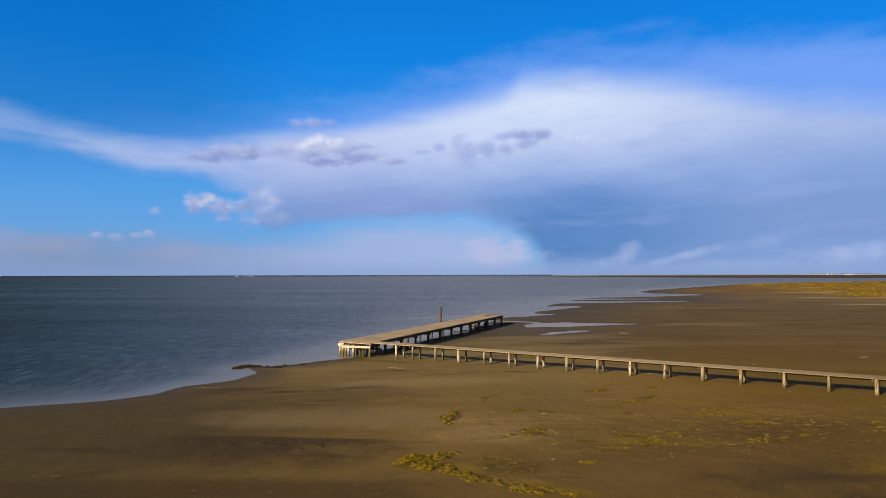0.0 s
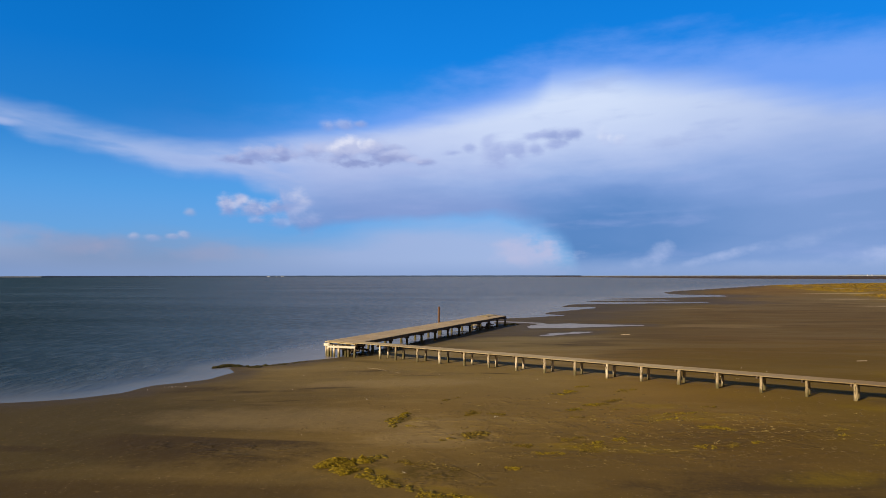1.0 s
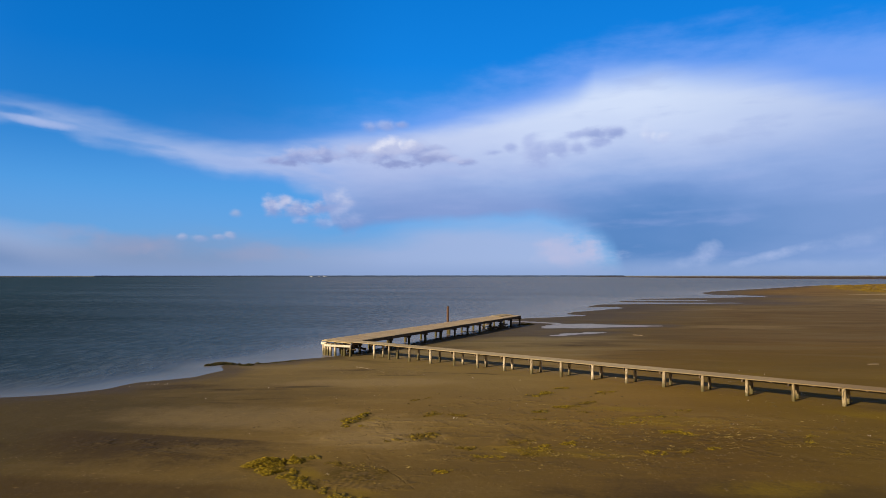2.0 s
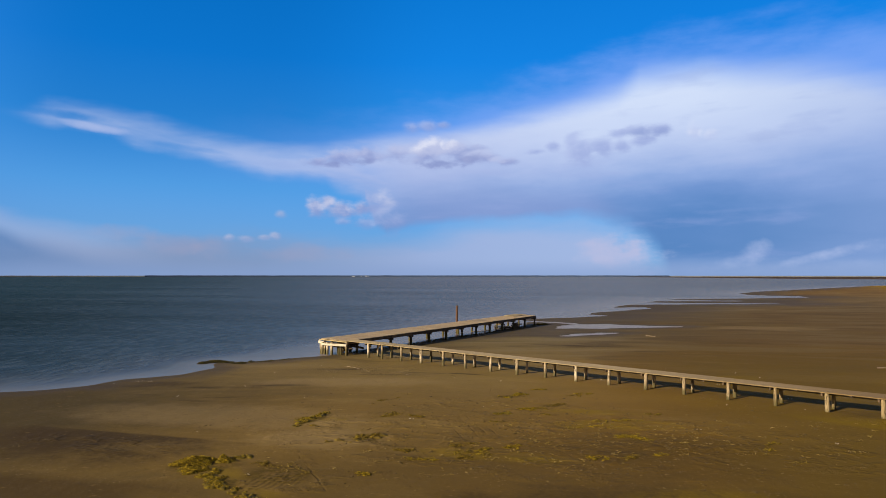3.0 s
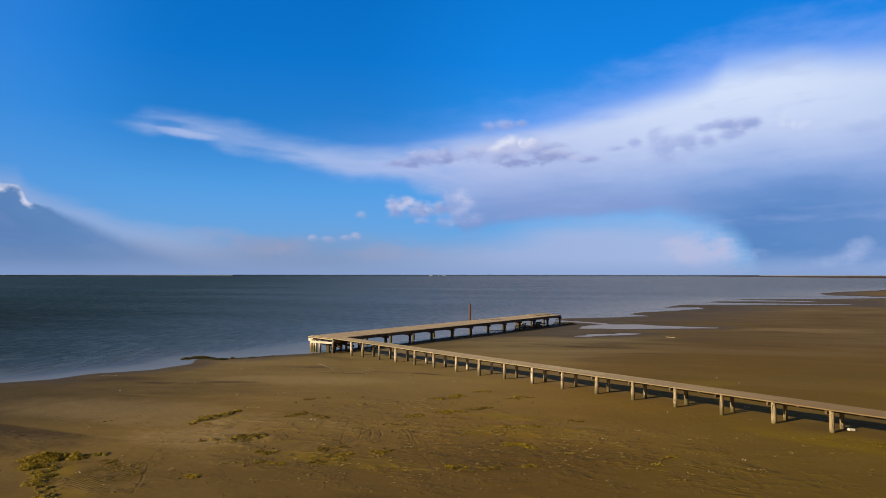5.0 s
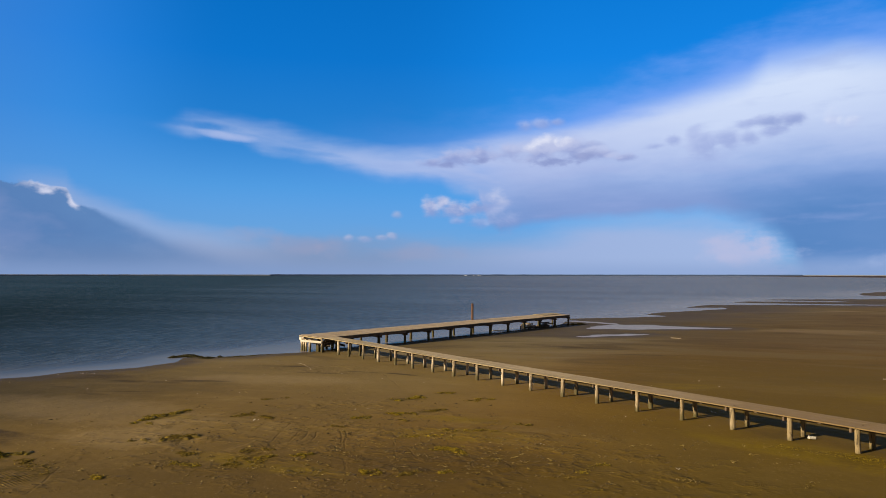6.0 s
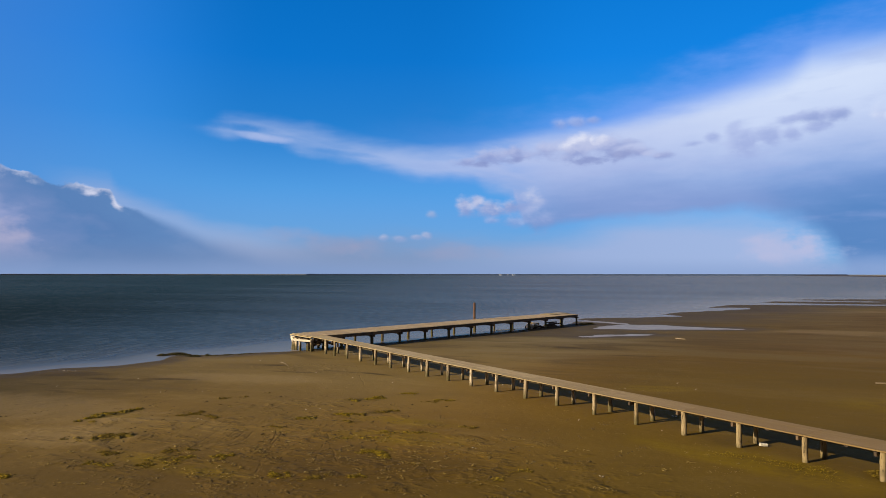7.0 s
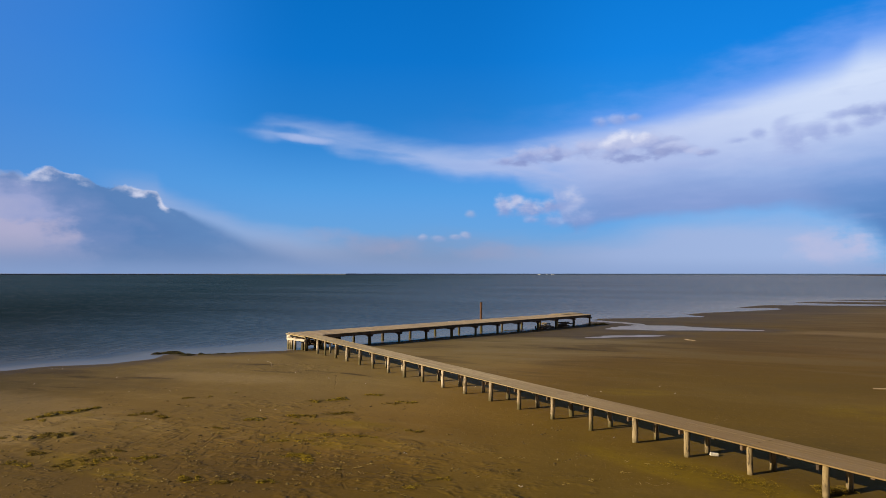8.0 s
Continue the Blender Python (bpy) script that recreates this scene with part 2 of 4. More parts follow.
    c = puffs(c, ((-18.2, 8.95, 0.9, 0.3), (-15.6, 9.25, 1.2, 0.3), (-9.6, 9.1, 1.8, 0.4), (-7.0, 9.5, 1.6, 0.5)), 0.9, srgb(132, 146, 198), srgb(120, 134, 190), 0.55, 0.5)
    c = puffs(c, ((-9.9, 10.5, 1.5, 0.8), (-11.2, 10.1, 1.0, 0.5), (-8.6, 10.6, 0.8, 0.5)), 0.7, srgb(228, 231, 247), srgb(186, 194, 228), 0.85, 0.35)
    c = puffs(c, ((-11.8, 12.0, 1.0, 0.65), (-10.5, 12.1, 1.4, 0.6), (-9.3, 12.2, 0.8, 0.4)), 0.5, srgb(172, 188, 232), srgb(146, 165, 218), 0.75, 0.5)
    # dim scraps before the bright anvil
    c = puffs(c, ((-0.3, 10.4, 0.8, 0.55), (1.2, 10.7, 0.8, 0.85), (2.0, 9.9, 1.5, 1.15), (3.6, 10.3, 1.3, 1.0), (5.1, 10.2, 0.8, 0.7), (4.8, 11.1, 0.9, 0.45), (6.6, 10.5, 1.1, 0.45), (-1.6, 10.0, 0.9, 0.3)), 0.8, srgb(178, 192, 233), srgb(158, 174, 222), 0.85, 0.45)
    c = puffs(c, ((6.6, 11.25, 1.8, 0.6), (8.0, 11.25, 1.1, 0.5)), 0.7, srgb(166, 180, 225), srgb(142, 159, 211), 0.85, 0.4)
    c = puffs(c, ((15.6, 10.2, 1.8, 0.6),), 0.9, srgb(168, 184, 226), srgb(154, 172, 218), 0.35, 0.6)
    c = puffs(c, ((10.6, 11.0, 0.7, 0.8), (11.8, 10.7, 0.8, 0.5)), 0.6, srgb(226, 231, 248), srgb(188, 200, 236), 0.55, 0.6)
    # low white heaps at the anvil's foot and their ragged tails
    c = puffs(c, ((-14.6, 5.4, 2.0, 1.5), (-13.2, 4.4, 1.8, 1.0), (-15.4, 4.3, 1.6, 0.6), (-17.2, 4.4, 0.8, 0.4)), 1.0, srgb(172, 185, 226), srgb(138, 158, 211), 0.6, 0.75)
    c = puffs(c, ((-19.5, 5.6, 1.0, 1.0), (-18.6, 5.9, 0.8, 0.8), (-17.4, 5.4, 1.6, 0.75), (-15.9, 5.5, 1.2, 0.6)), 0.7, srgb(200, 203, 229), srgb(140, 158, 209), 0.85, 0.45)
    c = puffs(c, ((-14.4, 6.4, 1.1, 0.8), (-13.8, 5.9, 0.9, 0.8)), 0.8, srgb(214, 217, 238), srgb(180, 191, 226), 0.5, 0.7)
    c = puffs(c, ((-22.3, 4.9, 0.6, 0.4),), 0.6, srgb(178, 186, 216), srgb(140, 164, 210), 0.6, 0.6)
    c = puffs(c, ((-26.2, 2.95, 0.5, 0.32), (-24.9, 2.9, 0.8, 0.32), (-23.5, 3.0, 0.7, 0.28), (-22.7, 3.2, 0.55, 0.36)), 0.55, srgb(184, 190, 218), srgb(146, 165, 208), 0.7, 0.5)
    # last thickness of air at the horizon
    c = blend(c, srgb(146, 172, 216), smooth(el + n1, 1.7, 0.3) * smooth(az, 3.0, 9.0) * 0.5)
    c = blend(c, srgb(134, 160, 206), smooth(el, 1.5, 0.0) * 0.6)
    # dull, warmish sky behind, towards the sun: unseen, added to neutralise blue shadow fill
    c = blend(c, srgb(116, 112, 108), smooth(V.op("ABSOLUTE", az + 12.0), 52.0, 92.0) * 0.85)
    t.links.new(c, back.inputs[0])
    back.inputs[1].default_value = 0.74


build_sky()


# ---- materials ----
def material(name):
    m = bpy.data.materials.new(name)
    m.use_nodes = True
    V.tree = m.node_tree
    return m, m.node_tree.nodes["Principled BSDF"]


def here():
    return V.tree.nodes.new("ShaderNodeNewGeometry").outputs["Position"]


def own():
    return V.tree.nodes.new("ShaderNodeTexCoord").outputs["Object"]


def chance():
    return V(V.tree.nodes.new("ShaderNodeObjectInfo").outputs["Random"])


def relief(p, height, strength, distance):
    n = V.tree.nodes.new("ShaderNodeBump")
    n.inputs["Strength"].default_value, n.inputs["Distance"].default_value = strength, distance
    V.put(n, n.inputs.find("Height"), height)
    V.tree.links.new(n.outputs[0], p.inputs["Normal"])


def spot(x, y, warp, x0, y0, rx, ry, turn=0.0):
    """A blot with a ragged edge, 1 in its middle and 0 outside."""
    return BLOT(x, y, warp, x0, y0, rx, ry, math.cos(radians(turn)), math.sin(radians(turn)))[0]


def worst(items):
    out = None
    for v in items:
        out = v if out is None else V.op("MAXIMUM", out, v)
    return out


WATER = -0.45


def sand_material():
    m, p = material("damp_sand")
    pos = here()
    x, y, z = split(pos)
    wide = vec(x * 0.35, y)
    big = grain(wide, 0.09, 4, 0.55)
    mid = grain(pos, 0.55, 5, 0.6)
    small = grain(pos, 5.0, 5, 0.65)
    drift = grain(vec(x * 0.45, y), 0.24, 6, 0.68, 0.8)
    warp = (mid - 0.5) * 1.6 + (small - 0.5) * 0.8
    c = blend((0.178, 0.106, 0.019), (0.128, 0.072, 0.010), smooth(big, 0.38, 0.62))
    c = blend(c, (0.26, 0.178, 0.064), smooth(drift, 0.50, 0.74) * 0.7)
    c = blend(c, (0.078, 0.047, 0.010), smooth(drift, 0.48, 0.26) * 0.6)
    c = blend(c, (0.150, 0.118, 0.056), smooth(y + (mid - 0.5) * 20, 50, 78) * smooth(x - (y - 58) * 0.35, 26, 8) * 0.85)
    # low sand darkened, partly standing in for the lens's dark left edge
    c = blend(c, (0.075, 0.050, 0.020), smooth(z + (drift - 0.5) * 0.15, -0.12, -0.40) * smooth(y, 80, 60) * 0.5)
    c = blend(c, (0.205, 0.147, 0.052), smooth(y + (mid - 0.5) * 12, 36, 50) * smooth(y, 76, 60) * smooth(x + (mid - 0.5) * 10, 22, 7) * 0.55)
    c = blend(c, (0.158, 0.117, 0.038), smooth(x + (drift - 0.5) * 10, 18, 6) * 0.4)
    # grey-olive flats behind the boardwalk
    c = blend(c, (0.132, 0.100, 0.044), smooth(y + (drift - 0.5) * 8, 66, 90) * smooth(y, 330, 210) * smooth(drift, 0.28, 0.6, 0.25, 0.7))
    bands = grain(vec(x * 0.17 + y * 0.04, y * 0.42), 0.42, 3, 0.5, 0.8)
    c = blend(c, (0.19, 0.152, 0.078), smooth(bands, 0.50, 0.66) * smooth(y, 44, 62) * smooth(y, 260, 170) * 0.55)
    c = blend(c, (0.058, 0.040, 0.014), smooth(bands, 0.49, 0.34) * smooth(y, 44, 62) * smooth(y, 260, 170) * 0.6)
    # darker flats on both sides of the paler middle, partly for the lens's dark edges
    c = blend(c, (0.074, 0.042, 0.002), smooth(x + (big - 0.5) * 16 + (drift - 0.5) * 10, 11, 27) * smooth(y, 210, 120) * 0.5)
    c = blend(c, (0.044, 0.034, 0.011), smooth(x + (drift - 0.5) * 8, 3, -14) * smooth(y + (drift - 0.5) * 12, 54, 38) * 0.82)
    c = blend(c, (0.055, 0.034, 0.006), smooth(y - x * 0.25 + (drift - 0.5) * 6, 30.5, 25) * smooth(x, -2, 6) * 0.5)
    c = blend(c, (0.140, 0.089, 0.006), smooth(grain(vec(x * 0.5, y), 0.13, 5, 0.6, 1.0), 0.54, 0.72) * smooth(x, 6, 20) * 0.28)
    # damp hollows: one with a crisp upper rim, others blurred
    rim = 31.5 - (x + 11.5) * 0.157 + warp * 0.16
    hollow = spot(x, y, warp * 0.5, -7.2, 30.0, 6.6, 4.6, -9) * smooth(rim - y, -0.05, 0.25)
    rim = 24.7 + (drift - 0.5) * 2.5 + (mid - 0.5) * 0.6
    brink = smooth(rim - y, -0.1, 1.0) * smooth(x + (drift - 0.5) * 4, 1.5, -2.5)
    # thin shadow streaks and a view-corner darkening at (33, 38) are painted in here
    damp = worst([spot(x, y, warp, *a) for a in ((-15.4, 28.7, 2.6, 0.6, -8), (-13.0, 25.2, 1.6, 0.4, 30), (-14.2, 44.3, 4.2, 1.3, 16), (-8.4, 43.4, 3.2, 0.5, 3), (-12.0, 40.4, 1.4, 0.28), (-8.2, 38.8, 1.5, 0.32, -6), (-5.6, 44.4, 2.4, 0.45, 12), (-0.2, 50.1, 2.4, 0.32, 2), (2.4, 51.4, 1.9, 0.32, -8), (-4.0, 52.6, 1.5, 0.5, 10), (5.8, 50.9, 1.6, 0.3, -15), (33.0, 38.0, 9.0, 5.0, -36), (16.0, 23.3, 8.0, 3.0), (-7.2, 39.9, 2.4, 0.25, 12), (20.5, 67.2, 3.5, 0.5, 5), (15.0, 72.0, 4.0, 0.8, -10))])
    mottle = smooth(drift + (small - 0.5) * 0.5 + (mid - 0.5) * 0.5, 0.66, 0.36, 0.35, 1.0)
    c = blend(c, (0.30, 0.222, 0.112), worst([spot(x, y, warp, *a) for a in ((-5.0, 35.0, 9.0, 3.2, -4), (-1.5, 46.5, 7.0, 2.2, 6), (2.0, 31.0, 3.2, 2.0), (44, 150, 16, 3, 25), (40, 101, 9, 4), (27, 140, 9, 4))]) * 0.26)
    c = blend(c, (0.044, 0.029, 0.010), damp * mottle * 0.8)
    c = blend(c, (0.046, 0.030, 0.010), hollow * smooth(mottle, 0.3, 1.0, 0.55, 0.95))
    c = blend(c, (0.050, 0.031, 0.008), brink * 0.72)
    tread = grain(vec(x * 0.9 + y * 0.3, y * 1.0 - x * 0.2), 2.6, 4, 0.62)
    patchy = grain(vec(x + 17.0, y * 1.3), 0.62, 3, 0.6)
    c = blend(c, (0.068, 0.042, 0.011), smooth(tread + small * 0.35, 0.78, 0.92) * 0.6)
    c = blend(c, (0.27, 0.18, 0.06), smooth(tread + small * 0.35, 0.56, 0.44) * 0.3)
    # yellow-brown silt about the boardwalk
    c = blend(c, (0.118, 0.078, 0.006), smooth(x + (drift - 0.5) * 6, 13, 25) * smooth(y + (drift - 0.5) * 10, 82, 54) * 0.55)
    # olive film of algae on the wetter hollows
    algae = worst([spot(x, y, warp, *a) for a in ((14.76, 35.38, 3.4, 1.4, 8), (9.55, 29.15, 3.6, 0.9, -6), (28.4, 36.11, 3.6, 1.5, -36), (23.38, 51.23, 2.4, 1.3, 10), (35.95, 49.76, 5, 2.5), (0.47, 25.6, 1.8, 0.7, -40), (3.55, 23, 2, 0.6, -30), (26.01, 36.75, 4, 0.8, -36), (0.82, 34.77, 1.6, 0.6), (13.74, 38.3, 3, 0.9), (16.28, 25.05, 2.6, 1.1, 10))])
    c = blend(c, (0.180, 0.122, 0.002), algae * smooth(mid + small * 0.5, 0.53, 0.90) * 0.6)
    # marsh ground far off
    marsh = smooth(x - y * 0.30 + (big - 0.5) * 40 + (mid - 0.5) * 10, 56, 70) * smooth(y, 140, 175)
    c = blend(c, (0.170, 0.110, 0.012), marsh * 0.8)
    c = blend(c, (0.062, 0.041, 0.024), smooth(y, 850, 1000))
    pale = worst([spot(x, y, warp * 1.4, *a) for a in ((142, 275, 10, 5, 10), (190, 350, 22, 7, 10), (118, 213, 9, 5), (104, 164, 10, 3), (150, 268, 12, 4), (128, 205, 9, 3))])
    c = blend(c, (0.34, 0.27, 0.15), pale * 0.8)
    # wet edge of the sea
    wet = smooth(z + (mid - 0.5) * 0.10 + (small - 0.5) * 0.02, WATER + 0.10, WATER + 0.01)
    c = blend(c, (0.056, 0.042, 0.021), wet * 0.8)
    # darker olive-brown beneath the heaped weed, filling out its mats
    weed_ground = worst([spot(x, y, warp, *a) for a in ((-0.54, 26.33, 1.5, 0.9, 20), (1.08, 24.46, 1.1, 0.4, -45), (2.82, 22.96, 1.2, 0.4, -35), (0.51, 34.8, 0.5, 1.6, -15), (4.08, 31.06, 1.1, 0.5, -30), (9.47, 42.28, 1.1, 0.5, 20), (11.79, 39.91, 0.9, 0.5, 40), (15.17, 32.93, 0.9, 0.5, -50), (2.5, 25.53, 1.5, 1.1, -20))])
    c = blend(c, (0.066, 0.044, 0.004), weed_ground * smooth(small + (mid - 0.5) * 0.6, 0.36, 0.54) * 0.9)
    # flecks of shell and rotten weed
    fleck = grain(pos, 14.0, 2, 0.5)
    c = blend(c, (0.42, 0.32, 0.16), smooth(fleck + mid * 0.45, 0.96, 1.02) * 0.6)
    c = blend(c, (0.05, 0.036, 0.016), smooth(fleck - mid * 0.35, 0.13, 0.08) * 0.6)
    # ruts left by wheels
    rut = None
    for ax, ay, bx, by in ((8.82, 36.71, 11.56, 31.29), (7.94, 36.24, 9.65, 32.14), (7.54, 36.55, 9.14, 32.26), (6.42, 36.62, 8.14, 31.56), (7.13, 36.78, 8.84, 31.76), (9.15, 35.42, 13.07, 28.57), (11.15, 35.89, 14.56, 31.17), (12.36, 34.06, 13.76, 30.79), (15.87, 34.19, 18.57, 30.33), (17.76, 35.11, 18.37, 32.88), (8.19, 43.44, 7.98, 45.41), (4.51, 50.67, 7.98, 45.41), (2.01, 28.58, 5.07, 23.64), (5.6, 72.6, 12, 66.7), (12, 66.7, 15.7, 65.1), (15.7, 65.1, 19.7, 62.6), (17.4, 68.8, 21.7, 67.6), (20.4, 66.5, 23.8, 66.3), (3, 65, 3.8, 72.7)):
        ln = math.hypot(bx - ax, by - ay)
        g = GROOVE(x, y, mid, small, ax, ay, (bx - ax) / ln, (by - ay) / ln, ln)[0]
        rut = g if rut is None else V.op("MAXIMUM", rut, g)
    c = blend(c, (0.062, 0.040, 0.010), rut * 0.28)
    # wind and water ripples
    wave = V.tree.nodes.new("ShaderNodeTexWave")
    V.tree.links.new(vec(y * 0.85 + x * 0.3, x * 0.2), wave.inputs["Vector"])
    for key, v in (("Scale", 3.2), ("Distortion", 2.4), ("Detail", 2.0), ("Detail Scale", 1.5)):
        wave.inputs[key].default_value = v
    ripple = V(wave.outputs["Fac"]) * worst([spot(x, y, warp, *a) for a in ((2.81, 24.81, 1.1, 1, -20),)])
    V.tree.links.new(c, p.inputs["Base Color"])
    V.put(p, p.inputs.find("Roughness"), smooth(wet, 0.0, 1.0, 0.92, 0.75))
    p.inputs["Specular IOR Level"].default_value = 0.1
    trodden = worst([spot(x, y, warp, *a) for a in ((11.0, 32.5, 13.0, 7.0), (20.0, 33.0, 9.0, 4.0, -30), (-6.5, 28.6, 4.5, 1.6, -10), (3.0, 25.0, 2.6, 1.6), (-1.0, 52.2, 6.0, 2.8, -10), (9.0, 39.0, 6.0, 4.0))])
    relief(p, (tread * trodden * (smooth(patchy, 0.46, 0.66) * 0.13 + 0.025) + small * 0.013 + mid * 0.10 + ripple * 0.013 - rut * 0.02 + smooth(fleck, 0.66, 0.8) * 0.03) * smooth(y, 110, 42, 0.2, 1.0), 0.7, 1.0)
    return m


def water_material():
    m, p = material("sea_water")
    pos = here()
    x, y, z = split(pos)
    a = V.tree.nodes.new("ShaderNodeAttribute")
    a.attribute_name = "shallow"
    shallow = V(a.outputs["Fac"])
    a = V.tree.nodes.new("ShaderNodeAttribute")
    a.attribute_name = "still"
    still = V(a.outputs["Fac"])
    swell = grain(vec(x * 0.62 + y * 0.30, y * 0.95 - x * 0.28), 0.16, 3, 0.5)
    turned = vec(x + y * 0.12, y * 0.40 - x * 0.14)
    chop = grain(turned, 0.95, 3, 0.6, 0.3)
    tiny = grain(vec(x * 0.6, y), 3.2, 3, 0.6)
    gust = grain(vec(x * 0.35, y), 0.02, 3, 0.5)
    # teal to seaward; off the flats, reflected bright cloud is painted in as lilac
    sky_sheen = smooth((x + y * 0.34 + (gust - 0.5) * 60) / (y * 0.45 + 50), -0.8, 0.7)
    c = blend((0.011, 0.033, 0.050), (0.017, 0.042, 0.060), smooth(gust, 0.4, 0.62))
    c = blend(c, (0.080, 0.091, 0.132), sky_sheen * 0.9)
    # darker to the left off the beach, weaker farther out
    left_dark = smooth((x + y * 0.30) / (y * 0.4 + 45), 0.45, -0.55)
    left_dark = left_dark * smooth(y, 260, 70, 0.15, 1.0)
    c = blend(c, (0.008, 0.017, 0.022), left_dark * 0.75)
    ruffled = (1.0 - smooth(shallow, 0.04, 0.45)) * (1.0 - left_dark * 0.75)
    # wave glints put into the colour: pale crests, dark troughs
    crest = ruffled * smooth(chop + (tiny - 0.5) * 0.5 + (swell - 0.5) * 0.3, 0.50, 0.70)
    c = blend(c, (0.110, 0.118, 0.130), crest * 0.5)
    c = blend(c, (0.012, 0.020, 0.026), ruffled * smooth(chop + (tiny - 0.5) * 0.4, 0.46, 0.34) * 0.5)
    shallow = shallow * (sky_sheen * 0.6 + 0.4)
    # milky shallows; in the inlets this paleness also stands in for reflected sky
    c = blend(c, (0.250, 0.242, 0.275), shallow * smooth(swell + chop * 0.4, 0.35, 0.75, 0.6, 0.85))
    # sky mirrored in the standing pools, put into the base colour as pale lilac
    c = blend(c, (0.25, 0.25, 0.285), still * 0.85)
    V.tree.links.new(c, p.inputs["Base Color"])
    p.inputs["Specular IOR Level"].default_value = 0.0
    p.inputs["Roughness"].default_value = 0.9
    # a choppy surface mirrors the sky only in part
    mirror = V.tree.nodes.new("ShaderNodeBsdfGlossy")
    V.put(mirror, mirror.inputs.find("Roughness"), smooth(still, 0.1, 0.8, 0.26, 0.34))
    mirror.inputs["Color"].default_value = (1.0, 0.84, 0.64, 1)
    calm = (1.0 - smooth(shallow, 0.03, 0.45) * 0.9) * (1.0 - smooth(still, 0.0, 0.6) * 0.95)
    relief(p, (swell * 0.35 + chop * 0.36 + tiny * 0.09) * calm * (1.0 - left_dark * 0.4), 0.9, 1.0)
    V.tree.links.new(p.inputs["Normal"].links[0].from_socket, mirror.inputs["Normal"])
    mix = V.tree.nodes.new("ShaderNodeMixShader")
    V.put(mix, 0, smooth(chop + (swell - 0.5) * 0.35 + (gust - 0.5) * 0.4, 0.3, 0.72, 0.04, 0.16) * (1.0 - left_dark * 0.6) + sky_sheen * 0.27 + shallow * 0.10 - still * 0.16)
    V.tree.links.new(p.outputs[0], mix.inputs[1])
    V.tree.links.new(mirror.outputs[0], mix.inputs[2])
    V.tree.links.new(mix.outputs[0], V.tree.nodes["Material Output"].inputs[0])
    return m


def wood_material(name, pale, dark, stain, rough=0.85, foot=False, worn=None):
    """Weathered timber, grain along the piece's own x; foot: a piece that stands, green and dark near the ground."""
    m, p = material(name)
    o = own()
    x, y, z = split(o)
    r = chance()
    long, across = (z, x) if foot else (x, y)
    fibre = grain(vec(long * (3.5 if foot else 1.6) + r * 40, across * (30 if foot else 26), (y if foot else z) * (30 if foot else 26)), 1.0, 4, 0.6)
    patch = grain(vec(long * 1.1 + r * 90, across * 3, r * 7), 1.0, 3, 0.6)
    c = blend(dark, pale, smooth(fibre + (patch - 0.5) * 0.8 + (r - 0.5) * 0.35, 0.34, 0.64))
    if worn:
        # browner and less bleached towards the land
        c = blend(c, worn, smooth(split(here())[0] + (patch - 0.5) * 8, 14, 29) * (0.8 if foot else 0.85))
    c = blend(c, stain, smooth(patch, 0.52, 0.70) * (0.8 if foot else 0.5))
    if foot:
        crack = grain(vec(long * 2.2 + r * 30, across * 13, y * 13), 1.0, 4, 0.65)
        c = blend(c, (0.06, 0.045, 0.026), smooth(crack, 0.52, 0.62) * 0.85)
        wz = split(here())[2]
        c = blend(c, (0.075, 0.066, 0.022), smooth(wz + (patch - 0.5) * 0.9 + (r - 0.5) * 0.3 + (fibre - 0.5) * 0.5, 0.36, -0.06) * 0.85)
    V.tree.links.new(c, p.inputs["Base Color"])
    p.inputs["Roughness"].default_value = rough
    p.inputs["Specular IOR Level"].default_value = 0.25
    relief(p, fibre * 0.02 + patch * 0.02, 0.6, 0.6)
    return m


def plain_material(name, a, b, scale, rough=0.9, bump=0.01):
    m, p = material(name)
    o = here()
    n = grain(o, scale, 4, 0.6)
    c = blend(a, b, smooth(n + (grain(o, scale * 6, 3, 0.6) - 0.5) * 0.5, 0.35, 0.65))
    V.tree.links.new(c, p.inputs["Base Color"])
    p.inputs["Roughness"].default_value = rough
    p.inputs["Specular IOR Level"].default_value = 0.2
    relief(p, n, 0.5, bump)
    return m


def weed_material(name, a, b, c3):
    m, p = material(name)
    n = V(V.tree.nodes.new("ShaderNodeNewGeometry").outputs["Random Per Island"])
    c = blend(blend(a, b, smooth(n, 0.1, 0.6)), c3, smooth(n, 0.72, 0.86))
    V.tree.links.new(c, p.inputs["Base Color"])
    p.inputs["Roughness"].default_value = 0.8
    p.inputs["Specular IOR Level"].default_value = 0.2
    return m


SAND = sand_material()
SEA = water_material()
BOARD = wood_material("weathered_boards", (0.40, 0.318, 0.180), (0.29, 0.225, 0.122), (0.215, 0.158, 0.085), worn=(0.188, 0.121, 0.043))
DECK = wood_material("platform_boards", (0.37, 0.292, 0.190), (0.27, 0.208, 0.130), (0.18, 0.135, 0.080))
POST = wood_material("bleached_posts", (0.64, 0.55, 0.41), (0.33, 0.265, 0.18), (0.12, 0.09, 0.05), foot=True, worn=(0.200, 0.142, 0.050))
PILE = wood_material("dark_piles", (0.105, 0.080, 0.060), (0.055, 0.042, 0.032), (0.04, 0.03, 0.024), foot=True)
BEAM = wood_material("dark_beams", (0.14, 0.098, 0.062), (0.06, 0.043, 0.03), (0.04, 0.03, 0.022))
WHITE = wood_material("worn_white_paint", (0.64, 0.60, 0.52), (0.42, 0.38, 0.31), (0.26, 0.22, 0.16))
